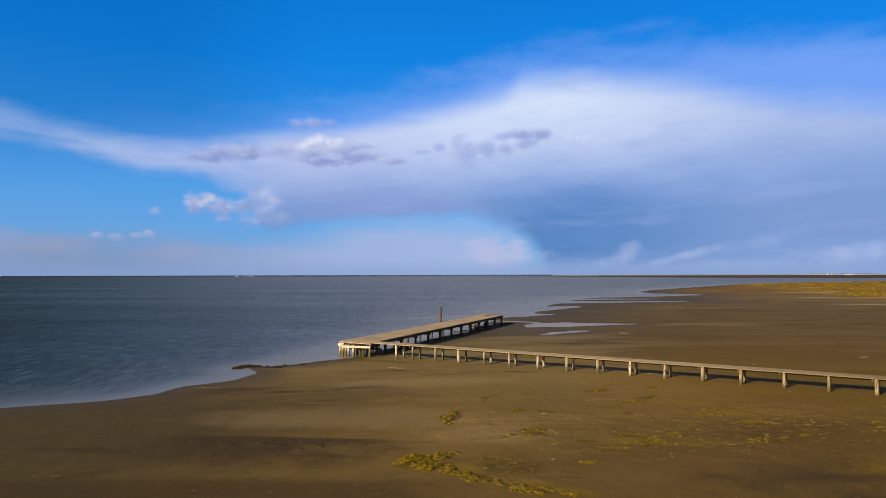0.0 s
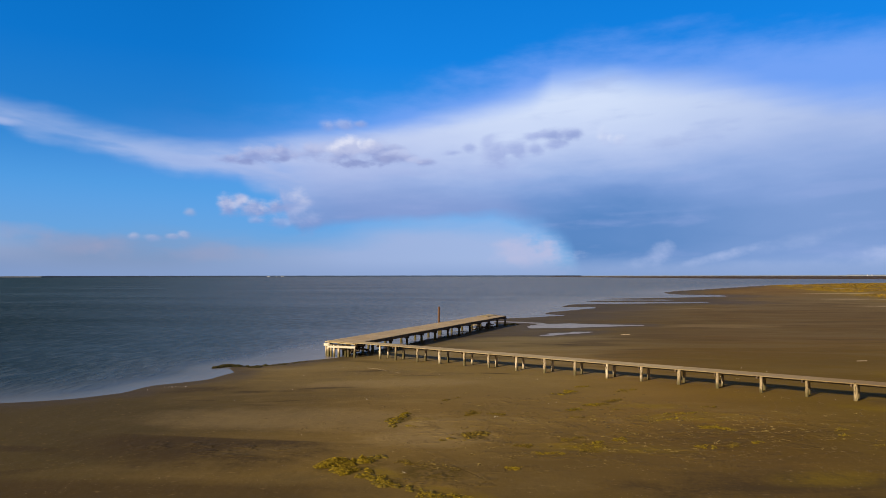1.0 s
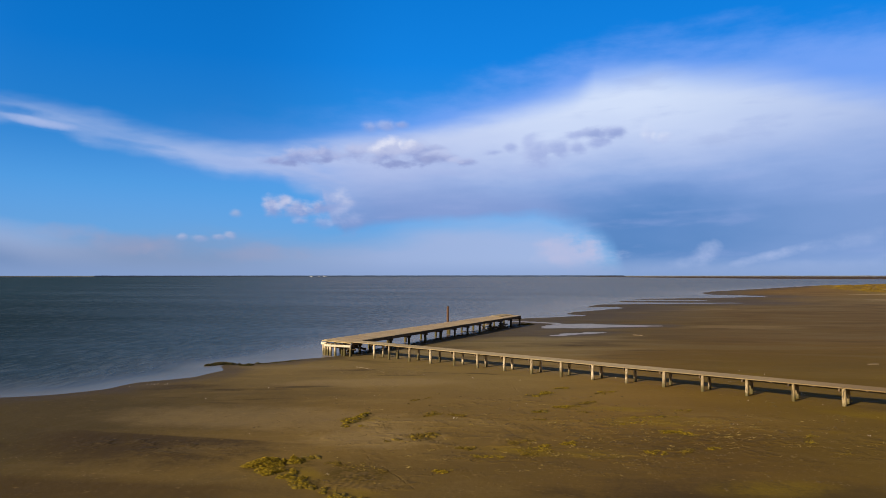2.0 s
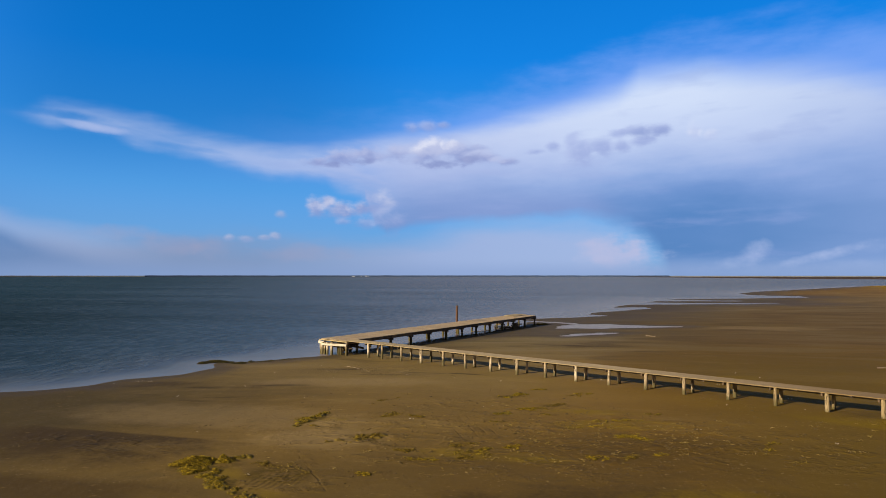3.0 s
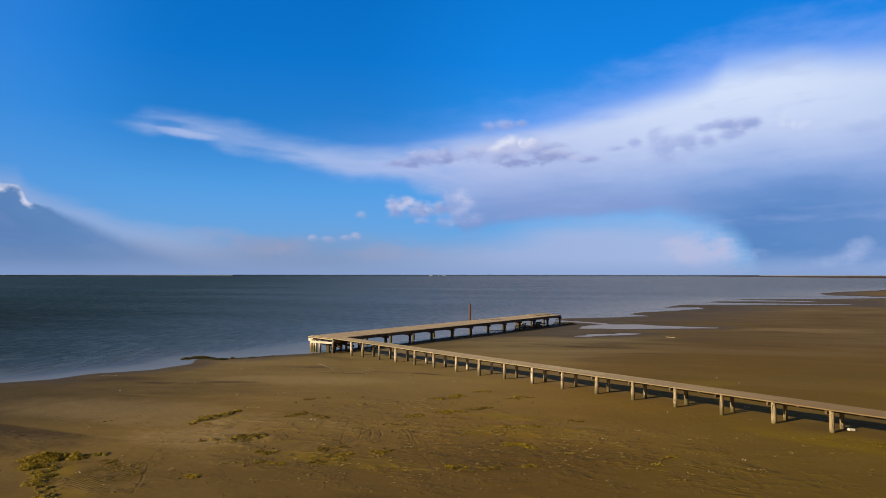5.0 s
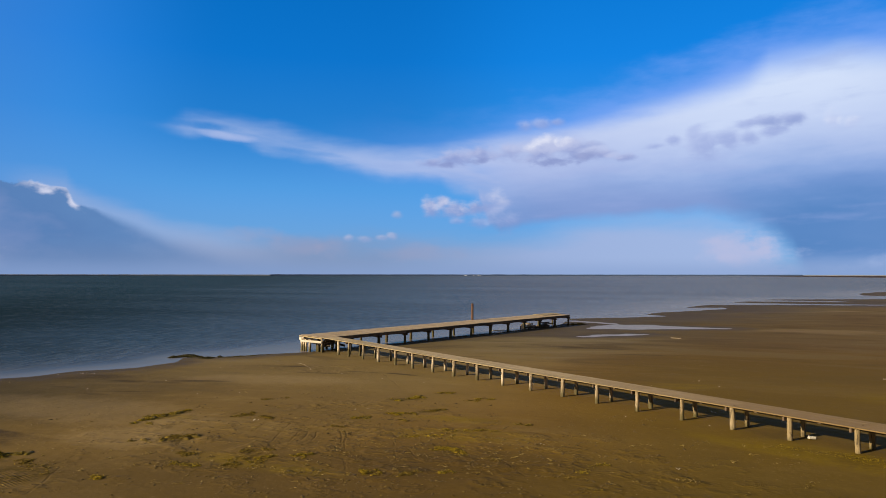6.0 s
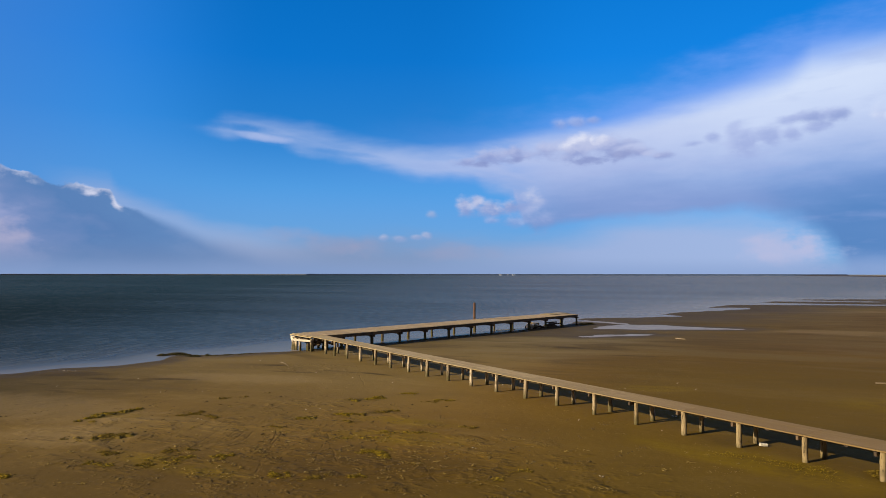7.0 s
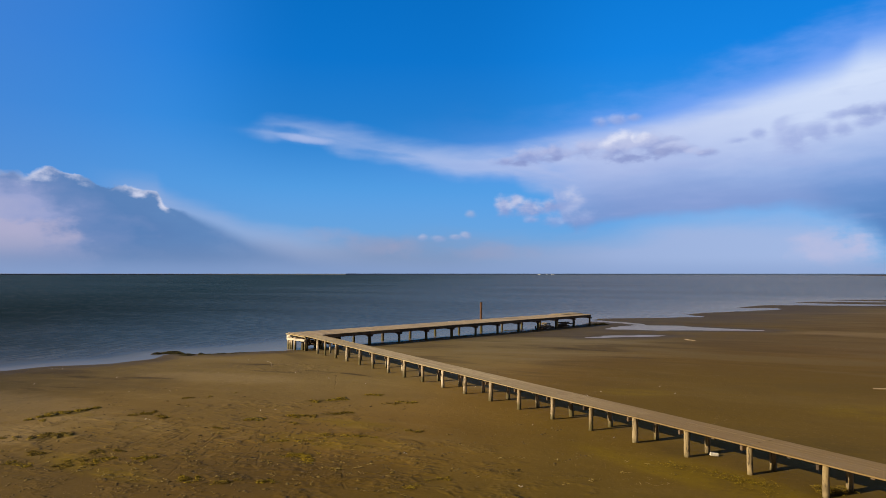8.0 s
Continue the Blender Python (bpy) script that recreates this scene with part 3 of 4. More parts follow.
RUST = wood_material("red_brown_pile", (0.125, 0.066, 0.040), (0.075, 0.042, 0.028), (0.05, 0.03, 0.022), foot=True)
STONE = plain_material("pale_concrete", (0.72, 0.68, 0.58), (0.52, 0.48, 0.40), 9.0)
WEED = weed_material("yellow_seaweed", (0.210, 0.150, 0.004), (0.075, 0.052, 0.005), (0.33, 0.235, 0.010))
ROT = weed_material("brown_seaweed", (0.150, 0.103, 0.010), (0.080, 0.054, 0.008), (0.22, 0.155, 0.013))
MUD_WEED = weed_material("dark_mud_weed", (0.048, 0.042, 0.012), (0.030, 0.026, 0.010), (0.080, 0.068, 0.014))
MAT = weed_material("matted_seaweed", (0.120, 0.086, 0.004), (0.085, 0.060, 0.005), (0.155, 0.110, 0.005))
CLOD = weed_material("sandy_clods", (0.105, 0.068, 0.016), (0.070, 0.045, 0.011), (0.150, 0.104, 0.026))
STRAW = weed_material("straw_litter", (0.24, 0.170, 0.035), (0.15, 0.105, 0.017), (0.36, 0.27, 0.10))
SHELL = weed_material("shell_litter", (0.62, 0.55, 0.43), (0.45, 0.38, 0.27), (0.75, 0.70, 0.60))
GRASS = weed_material("marsh_grass", (0.21, 0.132, 0.007), (0.155, 0.100, 0.007), (0.25, 0.160, 0.010))
# the far shore's distance haze is put into these bluish base colours
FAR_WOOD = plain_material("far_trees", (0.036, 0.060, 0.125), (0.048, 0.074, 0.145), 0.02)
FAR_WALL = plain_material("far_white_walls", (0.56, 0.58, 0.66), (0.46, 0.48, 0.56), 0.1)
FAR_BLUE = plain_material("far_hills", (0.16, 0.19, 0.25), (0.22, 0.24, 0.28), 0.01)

# ---- ground and water ----
# the sea's edge, with the tongues of sand and narrow inlets beyond the pier
COAST = ((-4900, -2900), (-400, -186), (-60, 18.5), (-25, 38.9), (-20, 41.7), (-18.2, 43.6), (-17.5, 46.4), (-15, 49.4), (-14.3, 52.8), (-15.9, 55.4), (-12.8, 57.3), (-9.2, 62.0), (-7.2, 65.8), (-5.2, 70.3), (-1.8, 78.6), (2.3, 88.8), (6.2, 99.8), (7.4, 106), (6.6, 111), (6.8, 117), (10.7, 120.6), (15.8, 123.6), (20.8, 128.5), (17.3, 133), (20, 141), (26, 149.5), (31.5, 158), (33, 166), (24, 160), (26.5, 171), (30, 178), (36.5, 181), (52, 185), (74, 192), (52, 191), (37, 193), (36, 198), (41, 205), (58, 207), (72, 211), (56, 212), (43, 214), (48, 223), (70, 232), (93, 248), (96, 256), (82, 272), (85, 297), (99, 329), (116, 354), (157, 417), (216, 508), (278, 570), (430, 690), (700, 800), (1200, 900), (4900, 900), (4900, -4900), (-4900, -4900))
# water left standing on the flats
POOLS = (((11.8, 97.5), (12.3, 102.3), (14.5, 106.3), (19, 107.6), (24, 105.2), (29.5, 104.6), (29, 103.4), (24.5, 101.6), (18, 98.4), (14.3, 98.2)), ((12.4, 85.8), (14, 89), (17.5, 91.8), (20, 91.9), (18.5, 90.2), (16, 87.8), (14.3, 86.3)), ((5, 111), (5, 113.4), (10, 112), (14.5, 109), (16, 106), (13.5, 107.2), (9.5, 110.2)))
OUTER = ((430, 4900), (484, 3742), (576, 1670), (716, 1402), (795, 1222), (1700, 1050), (4900, 950), (4900, 4900))


def inland(px, py, ring):
    """Metres from the ring's edge: positive inside."""
    best = np.full(px.shape, 1e18)
    inside = np.zeros(px.shape, bool)
    for (ax, ay), (bx, by) in zip(ring, ring[1:] + ring[:1]):
        dx, dy = bx - ax, by - ay
        k = np.clip(((px - ax) * dx + (py - ay) * dy) / (dx * dx + dy * dy), 0, 1)
        best = np.minimum(best, (px - ax - k * dx) ** 2 + (py - ay - k * dy) ** 2)
        if dy:
            inside ^= ((ay > py) != (by > py)) & (px < ax + (py - ay) / dy * dx)
    return np.where(inside, 1, -1) * np.sqrt(best)


def fade(v, a, b):
    k = np.clip((v - a) / (b - a), 0, 1)
    return k * k * (3 - 2 * k)


def wobble(px, py, seed, scale):
    """Soft noise from a few crossed waves, about -1 to 1."""
    rng = np.random.default_rng(seed)
    out = np.zeros(px.shape)
    for k in range(9):
        a, f = rng.uniform(0, math.pi), rng.uniform(0.6, 2.4) / scale
        out += np.sin((px * math.cos(a) + py * math.sin(a)) * f * 6.283 + rng.uniform(0, 6.283)) / (0.6 + f * scale)
    return out / 3.2


def ground_height(px, py):
    px, py = np.asarray(px, float), np.asarray(py, float)
    d = inland(px, py, COAST)
    near = 1 - fade(py, 66, 92)
    d = d + wobble(px, py, 3, 9.0) * 0.5 * np.exp(-np.abs(d) / 12) + fade(py, 100, 150) * wobble(px * 0.3, py, 5, 9.0) * 0.9
    rise = np.minimum(d, 45) * 0.0042 + near * 0.31 * (1 - np.exp(-np.maximum(d, 0) / 16)) + np.clip(d - 45, 0, 60) * 0.001
    h = WATER + np.where(d > 0, rise, np.maximum(d * 0.03, -2.0))
    flats = wobble(px * 0.4, py, 11, 14.0) * 0.035 + wobble(px, py, 12, 4.0) * 0.02
    h += flats * fade(d, 2, 14) * (1 - 0.6 * fade(py, 78, 110))
    for ring in POOLS:
        q = inland(px, py, ring) + wobble(px * 0.5, py, 21, 2.6) * 0.45 + wobble(px * 0.6, py, 22, 1.1) * 0.2
        h = np.minimum(h, WATER - np.minimum(q, 3) * 0.022)
    marsh = fade(px - py * 0.30, 56, 72) * fade(py, 140, 175) * fade(d, 0, 15)
    h += marsh * (0.35 + 0.25 * wobble(px, py, 31, 22.0))
    # the low spit behind the creek
    o = inland(px, py, OUTER)
    h = np.maximum(h, WATER + np.clip(o * 0.025, -3, 2.4))
    return h


def level(x, y):
    return float(ground_height(np.array([x]), np.array([y]))[0])


def steps(points):
    """Grid lines: (from, to, spacing) stretches, and growing steps out to the horizon."""
    lo, hi, gap = points
    mid = list(np.arange(lo, hi + 0.01, gap))
    out, s, v = [], gap, hi
    while v < 4900:
        s *= 1.03
        v = min(v + s, 4900)
        out.append(v)
    back, s, v = [], gap, lo
    while v > -4900:
        s *= 1.10
        v = max(v - s, -4900)
        back.append(v)
    return np.array(back[::-1] + mid + out)


def sheet(name, xs, ys, height, mat):
    gx, gy = np.meshgrid(xs, ys)
    gz = height(gx, gy)
    nx, ny = len(xs), len(ys)
    i = (np.arange(ny - 1)[:, None] * nx + np.arange(nx - 1)[None, :]).ravel()
    me = bpy.data.meshes.new(name)
    me.from_pydata(np.stack([gx, gy, gz], -1).reshape(-1, 3).tolist(), [], np.stack([i, i + 1, i + nx + 1, i + nx], -1).tolist())
    me.polygons.foreach_set("use_smooth", [True] * len(me.polygons))
    me.materials.append(mat)
    return new(name, me), gx.ravel(), gy.ravel()


ground, _, _ = sheet("ground", steps((-30, 40, 0.5)), steps((18, 125, 0.5)), ground_height, SAND)
tagged(ground, "damp brown tidal sand with ripples and weed", "beach", kind="structure")
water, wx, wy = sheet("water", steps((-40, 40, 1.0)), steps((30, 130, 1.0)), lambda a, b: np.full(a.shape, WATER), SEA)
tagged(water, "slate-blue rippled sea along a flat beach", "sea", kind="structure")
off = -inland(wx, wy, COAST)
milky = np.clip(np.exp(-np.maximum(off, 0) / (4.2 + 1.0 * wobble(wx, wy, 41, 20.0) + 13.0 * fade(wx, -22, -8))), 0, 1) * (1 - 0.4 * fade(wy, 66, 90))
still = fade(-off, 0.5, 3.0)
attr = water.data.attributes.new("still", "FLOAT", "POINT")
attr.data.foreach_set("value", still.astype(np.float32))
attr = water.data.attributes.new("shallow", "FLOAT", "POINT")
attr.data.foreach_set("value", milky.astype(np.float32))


# ---- building pieces ----
def part(name, bm, mat, parent, label="", m=None):
    me = bpy.data.meshes.new(name)
    bm.to_mesh(me)
    bm.free()
    me.materials.append(mat)
    ob = new(name, me)
    ob.parent = parent
    if m is not None:
        ob.matrix_basis = m
    if label:
        ob["label"] = label
    return ob


def again(ob, m):
    """The same piece once more, elsewhere on its thing."""
    o = ob.copy()
    scene.collection.objects.link(o)
    o.parent = ob.parent
    o.matrix_basis = m
    return o


def beam_mesh(lx, ly, lz, bevel=0.01):
    bm = bmesh.new()
    bmesh.ops.create_cube(bm, size=1)
    bmesh.ops.scale(bm, vec=(lx, ly, lz), verts=bm.verts)
    if bevel:
        bmesh.ops.bevel(bm, geom=bm.edges[:], offset=bevel, segments=1, affect="EDGES")
    return bm


def post_mesh(r, h, seed, sides=10):
    """A round timber standing on z = 0: slightly tapered and crooked, with a chamfered top."""
    rng = random.Random(seed)
    bm = bmesh.new()
    rings = []
    levels = ((0.0, 1.06), (h * 0.3, 1.0), (h * 0.65, 0.98), (h - 0.03, 0.94), (h, 0.84))
    for z, k in levels:
        ox, oy = rng.uniform(-0.012, 0.012), rng.uniform(-0.012, 0.012)
        rings.append([bm.verts.new((ox + r * k * (1 + rng.uniform(-0.05, 0.05)) * math.cos(a * math.tau / sides), oy + r * k * (1 + rng.uniform(-0.05, 0.05)) * math.sin(a * math.tau / sides), z)) for a in range(sides)])
    for lo, hi in zip(rings, rings[1:]):
        for a in range(sides):
            f = bm.faces.new((lo[a], lo[(a + 1) % sides], hi[(a + 1) % sides], hi[a]))
            f.smooth = True
    bm.faces.new(rings[-1])
    bm.faces.new(rings[0][::-1])
    return bm


def turned(x, y, z, way, rx=0.0, ry=0.0, rz=0.0):
    """A pose with its x along way (a plan direction)."""
    return Matrix.Translation((x, y, z)) @ Matrix.Rotation(math.atan2(way[1], way[0]), 4, "Z") @ pose(0, 0, 0, rx, ry, rz)


rnd = random.Random(7)

# ---- boardwalk ----
W0, WD, WN = Vector((27.16, 38.45)), Vector((-0.8159, 0.5782)), Vector((0.5782, 0.8159))
BENTS = [2.44 * k for k in range(-5, 16)] + [38.42]
GAUGE = 1.10


def on_walk(s, n):
    return W0 + WD * s + WN * n


def walk_top(s):
    """The deck dips a little towards the pier."""
    return 0.99 - 0.0018 * max(0.0, s)


def boardwalk():
    top = tagged(new("boardwalk"), "long weathered timber boardwalk on bleached round posts", "boardwalk")
    o = on_walk(0, 0)
    top.location = (o.x, o.y, 0)
    base = Matrix.Translation((-o.x, -o.y, 0))
    shapes = {}

    def piece(key, name, make, mat, m):
        if key not in shapes:
            shapes[key] = part(name, make(), mat, top, "", m)
            return shapes[key]
        return again(shapes[key], m)

    for i, s in enumerate(BENTS):
        under = walk_top(s) - 0.05
        for j, n in enumerate((0.0, GAUGE)):
            p = on_walk(s + rnd.uniform(-0.05, 0.05), n + rnd.uniform(-0.03, 0.03))
            foot = level(p.x, p.y) - 0.25
            m = base @ Matrix.Translation((p.x, p.y, foot)) @ pose(0, 0, 0, rnd.uniform(-1.4, 1.4), rnd.uniform(-1.4, 1.4), rnd.uniform(0, 360))
            k = (i + j * 2) % 4
            ob = piece(("post", k), "post", lambda: post_mesh(0.094 + 0.009 * (k % 3), 1.0, k), POST, m)
            ob.scale = (1, 1, under - foot - 0.004 - rnd.choice((0, 0, 0.02)))
        # caps bolted to the posts' sides, their ends showing under the deck
        p = on_walk(s + 0.155, GAUGE / 2 + rnd.uniform(-0.05, 0.03))
        piece("cap", "crossbeam", lambda: beam_mesh(1.46, 0.09, 0.15), BEAM, base @ turned(p.x, p.y, under - 0.078, WN, 0, rnd.uniform(-0.6, 0.6)))
    for a, b in zip(BENTS, BENTS[1:]):
        for n in (0.28, 0.84):
            p = on_walk((a + b) / 2, n)
            m = base @ turned(p.x, p.y, walk_top((a + b) / 2) - 0.05 - 0.063, WD, 0, -0.1) @ Matrix.Diagonal(((b - a - 0.012) / 2.43, 1, 1, 1))
            piece("stringer", "stringer", lambda: beam_mesh(2.43, 0.05, 0.12, 0.006), BEAM, m)
        # a cleat half way along each span
        p = on_walk((a + b) / 2 + rnd.uniform(-0.2, 0.2), GAUGE / 2 + 0.07)
        piece("cleat", "cleat", lambda: beam_mesh(1.42, 0.12, 0.045, 0.006), BEAM, base @ turned(p.x, p.y, walk_top((a + b) / 2) - 0.05 - 0.028, WN))
    # boards run along the walk, butted over every second bent
    wide, count = 0.246, 6
    for a in [-12.2 + 4.88 * k for k in range(11)]:
        for j in range(count):
            n = -0.13 + (j + 0.5) * (wide + 0.002)
            ln = 4.868 if a < 36 else 41.33 + 0.254 * n - a
            mid = a + ln / 2
            p = on_walk(mid + rnd.uniform(-0.006, 0.006), n)
            sag = math.degrees(math.atan2(walk_top(a + ln) - walk_top(a), ln))
            m = base @ turned(p.x, p.y, walk_top(mid) - 0.022 + rnd.uniform(-0.002, 0.002), WD, rnd.uniform(-0.25, 0.25), -sag + rnd.uniform(-0.04, 0.04)) @ Matrix.Diagonal((ln / 4.86, 1, 1, 1))
            piece("plank", "plank", lambda: beam_mesh(4.86, wide, 0.044, 0.003), BOARD, m)


boardwalk()

# ---- pier platform ----
P0, PD, PN = Vector((-6.63, 62.31)), Vector((0.3590, 0.9333)), Vector((0.9333, -0.3590))
PLEN, PWID = 43.7, 2.95


def on_pier(s, n):
    return P0 + PD * s - PN * n


def pier_top(s):
    return 0.90 + 0.0022 * s


def pier():
    top = tagged(new("pier"), "long weathered timber pier platform on dark timber posts", "pier")
    o = on_pier(0, 0)
    top.location = (o.x, o.y, 0)
    base = Matrix.Translation((-o.x, -o.y, 0))
    shapes = {}

    def piece(key, name, make, mat, m, label=""):
        if key not in shapes:
            shapes[key] = part(name, make(), mat, top, label, m)
            return shapes[key]
        return again(shapes[key], m)

    bents = [0.25, 3.5] + [7.16 + 3.63 * k for k in range(11)]
    for i, s in enumerate(bents):
        low = pier_top(s) - 0.05 - 0.28
        for j, n in enumerate((0.20, PWID - 0.22)):
            p = on_pier(s, n)
            foot = level(p.x, p.y) - 0.5
            k = (i + j) % 3
            under = low + n * 0.035
            m = base @ Matrix.Translation((p.x, p.y, foot)) @ pose(0, 0, 0, rnd.uniform(-1, 1), rnd.uniform(-1, 1), rnd.uniform(0, 360))
            piece(("post", k), "pier_post", lambda: post_mesh(0.125 + 0.014 * k, 1.0, 40 + k), PILE, m).scale = (1, 1, under - foot)
            # short knees that spread the post's head under the long beam
            for side in (-1, 1):
                if 1 < i and not (i == 12 and side > 0):
                    q = on_pier(s + side * 0.24, n)
                    piece("knee", "knee_brace", lambda: beam_mesh(0.44, 0.09, 0.11), BEAM, base @ turned(q.x, q.y, under - 0.12, PD, 0, -side * 34))
        p = on_pier(s + 0.22, PWID / 2)
        piece("cap", "crossbeam", lambda: beam_mesh(PWID - 0.1, 0.12, 0.2), BEAM, base @ turned(p.x, p.y, low + PWID / 2 * 0.035 - 0.104, PN, 0, 2.0))
    for n in (0.05, PWID * 0.36, PWID * 0.68, PWID - 0.06):
        for a, b in zip(bents, bents[1:]):
            p = on_pier((a + b) / 2, n)
            m = base @ turned(p.x, p.y, pier_top((a + b) / 2) + n * 0.035 - 0.05 - 0.14, PD, 0, -0.12) @ Matrix.Diagonal(((b - a - 0.012) / 3.6, 1, 1, 1))
            piece("stringer", "stringer", lambda: beam_mesh(3.6, 0.09, 0.27, 0.01), BEAM, m)
    pitch = 0.238
    for k in range(int(PLEN / pitch)):
        s = 0.13 + k * pitch
        p = on_pier(s, PWID / 2 + rnd.uniform(-0.035, 0.035))
        m = base @ turned(p.x, p.y, pier_top(s) + 0.026 + rnd.uniform(-0.007, 0.007), PN, rnd.uniform(-0.7, 0.7), 2.0 + rnd.uniform(-0.12, 0.12), rnd.uniform(-0.2, 0.2))
        piece("plank", "plank", lambda: beam_mesh(PWID + 0.06, pitch - 0.012, 0.048, 0.007), DECK, m)
    # a second layer of newer boards on the seaward side near the outer end
    for k in range(7):
        for a in (38.9,):
            n = PWID - 0.12 - k * 0.225
            p = on_pier(a + 2.33 + rnd.uniform(-0.05, 0.05), n)
            m = base @ turned(p.x, p.y, pier_top(a + 2.3) + 0.088 + (n - PWID / 2) * 0.035 + rnd.uniform(-0.003, 0.004), PD, 2.0 + rnd.uniform(-0.2, 0.2), -0.126)
            piece("runner", "overlay_board", lambda: beam_mesh(4.62, 0.215, 0.05, 0.007), BOARD, m, "paler newer board")
    # landward head: white boards on a row of bleached posts
    for n, k in ((0.10, 0), (1.75, 2), (2.25, 1), (2.62, 0), (2.9, 2), (3.3, 1)):
        p = on_pier(0.02 if n < 3 else 0.4, n)
        foot = level(p.x, p.y) - 0.4
        m = base @ Matrix.Translation((p.x, p.y, foot)) @ pose(0, 0, 0, rnd.uniform(-2, 2), rnd.uniform(-2, 2), rnd.uniform(0, 360))
        piece(("head", k), "head_post", lambda: post_mesh(0.10 + 0.012 * k, 1.0, 60 + k), POST, m).scale = (1, 1, 0.66 - foot)
    # dark clutter under the head, added also to deepen the shadow there
    for a, n, ln, tilt, z, way in ((1.0, 1.5, 2.7, 4, 0.18, PN), (1.9, 1.3, 2.5, -9, 0.30, PN), (2.8, 1.6, 2.8, 6, 0.12, PN), (1.6, 2.4, 2.6, 12, 0.16, PD), (1.5, 0.7, 2.4, -14, 0.22, PD)):
        p = on_pier(a, n)
        piece("brace", "low_brace", lambda: beam_mesh(2.6, 0.08, 0.2), BEAM, base @ turned(p.x, p.y, z, way, 0, tilt) @ Matrix.Diagonal((ln / 2.6, 1, 1, 1)))
    # more dark posts behind the front row, filling the same shadow
    for a, n in ((0.3, 0.9), (0.5, 1.35), (1.4, 2.1), (2.4, 1.5), (2.6, 2.5), (2.0, 0.4)):
        p = on_pier(a, n)
        foot = level(p.x, p.y) - 0.4
        piece(("post", 0), "pier_post", lambda: post_mesh(0.125, 1.0, 40), PILE, base @ Matrix.Translation((p.x, p.y, foot)) @ pose(0, 0, 0, rnd.uniform(-3, 3), rnd.uniform(-3, 3), rnd.uniform(0, 360))).scale = (1, 1, 0.60 - foot)
    p = on_pier(-0.14, 1.42)
    piece("rail", "white_fascia_board", lambda: beam_mesh(2.95, 0.05, 0.19, 0.006), WHITE, base @ turned(p.x, p.y, 0.49, PN, 0, -0.4), "worn white painted board")
    p = on_pier(0.24, 3.2)
    piece("rail_end", "white_end_board", lambda: beam_mesh(0.62, 0.05, 0.26, 0.006), WHITE, base @ turned(p.x, p.y, 0.62, PN, 0, 2.0), "worn white painted board")
    p = on_pier(-0.03, 1.6)
    piece("edge", "edge_board", lambda: beam_mesh(PWID + 0.3, 0.05, 0.09, 0.006), BOARD, base @ turned(p.x, p.y, pier_top(0) - 0.06, PN, 0, 2.0))


pier()


# ---- things round the pier ----
def mooring_pile():
    p = on_pier(25.7, PWID + 0.17)
    foot = level(p.x, p.y) - 0.6
    top = tagged(new("mooring_pile"), "tall red-brown timber mooring pile beside the pier", "mooring pile")
    top.location = (p.x, p.y, foot)
    part("shaft", post_mesh(0.145, 2.98 - foot, 90), RUST, top)
    part("pile_top", post_mesh(0.135, 0.05, 91), BEAM, top, "dark weathered end grain", Matrix.Translation((0, 0, 2.975 - foot)))


def broken_frame(s=36.8, n=2.6, turn=14, tall=0.62):
    """A pale timber frame washed in under the pier."""
    p = on_pier(s, n)
    z = max(level(p.x, p.y), WATER) + 0.03
    top = tagged(new("timber_frame"), "pale broken timber frame washed up beneath the pier", "driftwood frame", "driftwood frames")
    top.matrix_basis = turned(p.x, p.y, z, PD, 0, -3, turn) @ Matrix.Diagonal((1, 1, tall, 1))
    for y in (-0.5, 0.5):
        for z in (0.06, 0.62):
            part("side_rail", beam_mesh(1.7, 0.08, 0.15), WHITE, top, m=pose(0, y, z))
    for x in (-0.80, 0.80):
        for y in (-0.5, 0.5):
            part("leg", beam_mesh(0.12, 0.10, 0.70), BEAM, top, m=pose(x, y, 0.34))
    for x in (-0.6, -0.3, 0.1, 0.4, 0.7):
        part("slat", beam_mesh(0.16, 1.06, 0.03, 0.005), BOARD, top, m=pose(x, 0, 0.71, 0, 0, rnd.uniform(-4, 4)))


def wreck_stack():
    """Dark timbers heaped under the outer end."""
    for s0, n0, count in ((38.3, 0.9, 5), (35.2, 0.8, 3), (40.3, 1.6, 4)):
        for k in range(count):
            p = on_pier(s0 + rnd.uniform(-0.3, 0.3), n0 + rnd.uniform(-0.2, 0.2))
            z = max(level(p.x, p.y), WATER)
            ob = part("driftwood_timber", beam_mesh(rnd.uniform(1.3, 2.2), 0.16, 0.14, 0.012), BEAM, None, m=turned(p.x, p.y, z + 0.06 + 0.135 * k, PD, 0, rnd.uniform(-2, 2), rnd.uniform(-28, 28)))
            tagged(ob, "dark sodden driftwood timber heaped under the pier", "driftwood", "heaped timbers")


def loose_boards():
    for i, (s, n, ln, turn, mat) in enumerate(((28.3, 0.5, 2.2, 8, WHITE), (35.4, 2.0, 2.0, 20, WHITE), (37.6, 1.2, 2.8, -16, BEAM), (39.4, 1.9, 2.6, 64, BEAM), (38.8, 1.4, 2.2, 30, BEAM), (30.5, 2.2, 2.6, -24, BOARD))):
        p = on_pier(s, n)
        z = max(level(p.x, p.y), WATER)
        ob = part("loose_board", beam_mesh(ln, 0.22, 0.05, 0.006), mat, None, m=turned(p.x, p.y, z + 0.028, PD, 0, 0, turn))
        tagged(ob, "pale fallen board lying on wet sand beneath the pier" if mat is not BEAM else "dark fallen board lying on wet sand beneath the pier", "board", "fallen boards")


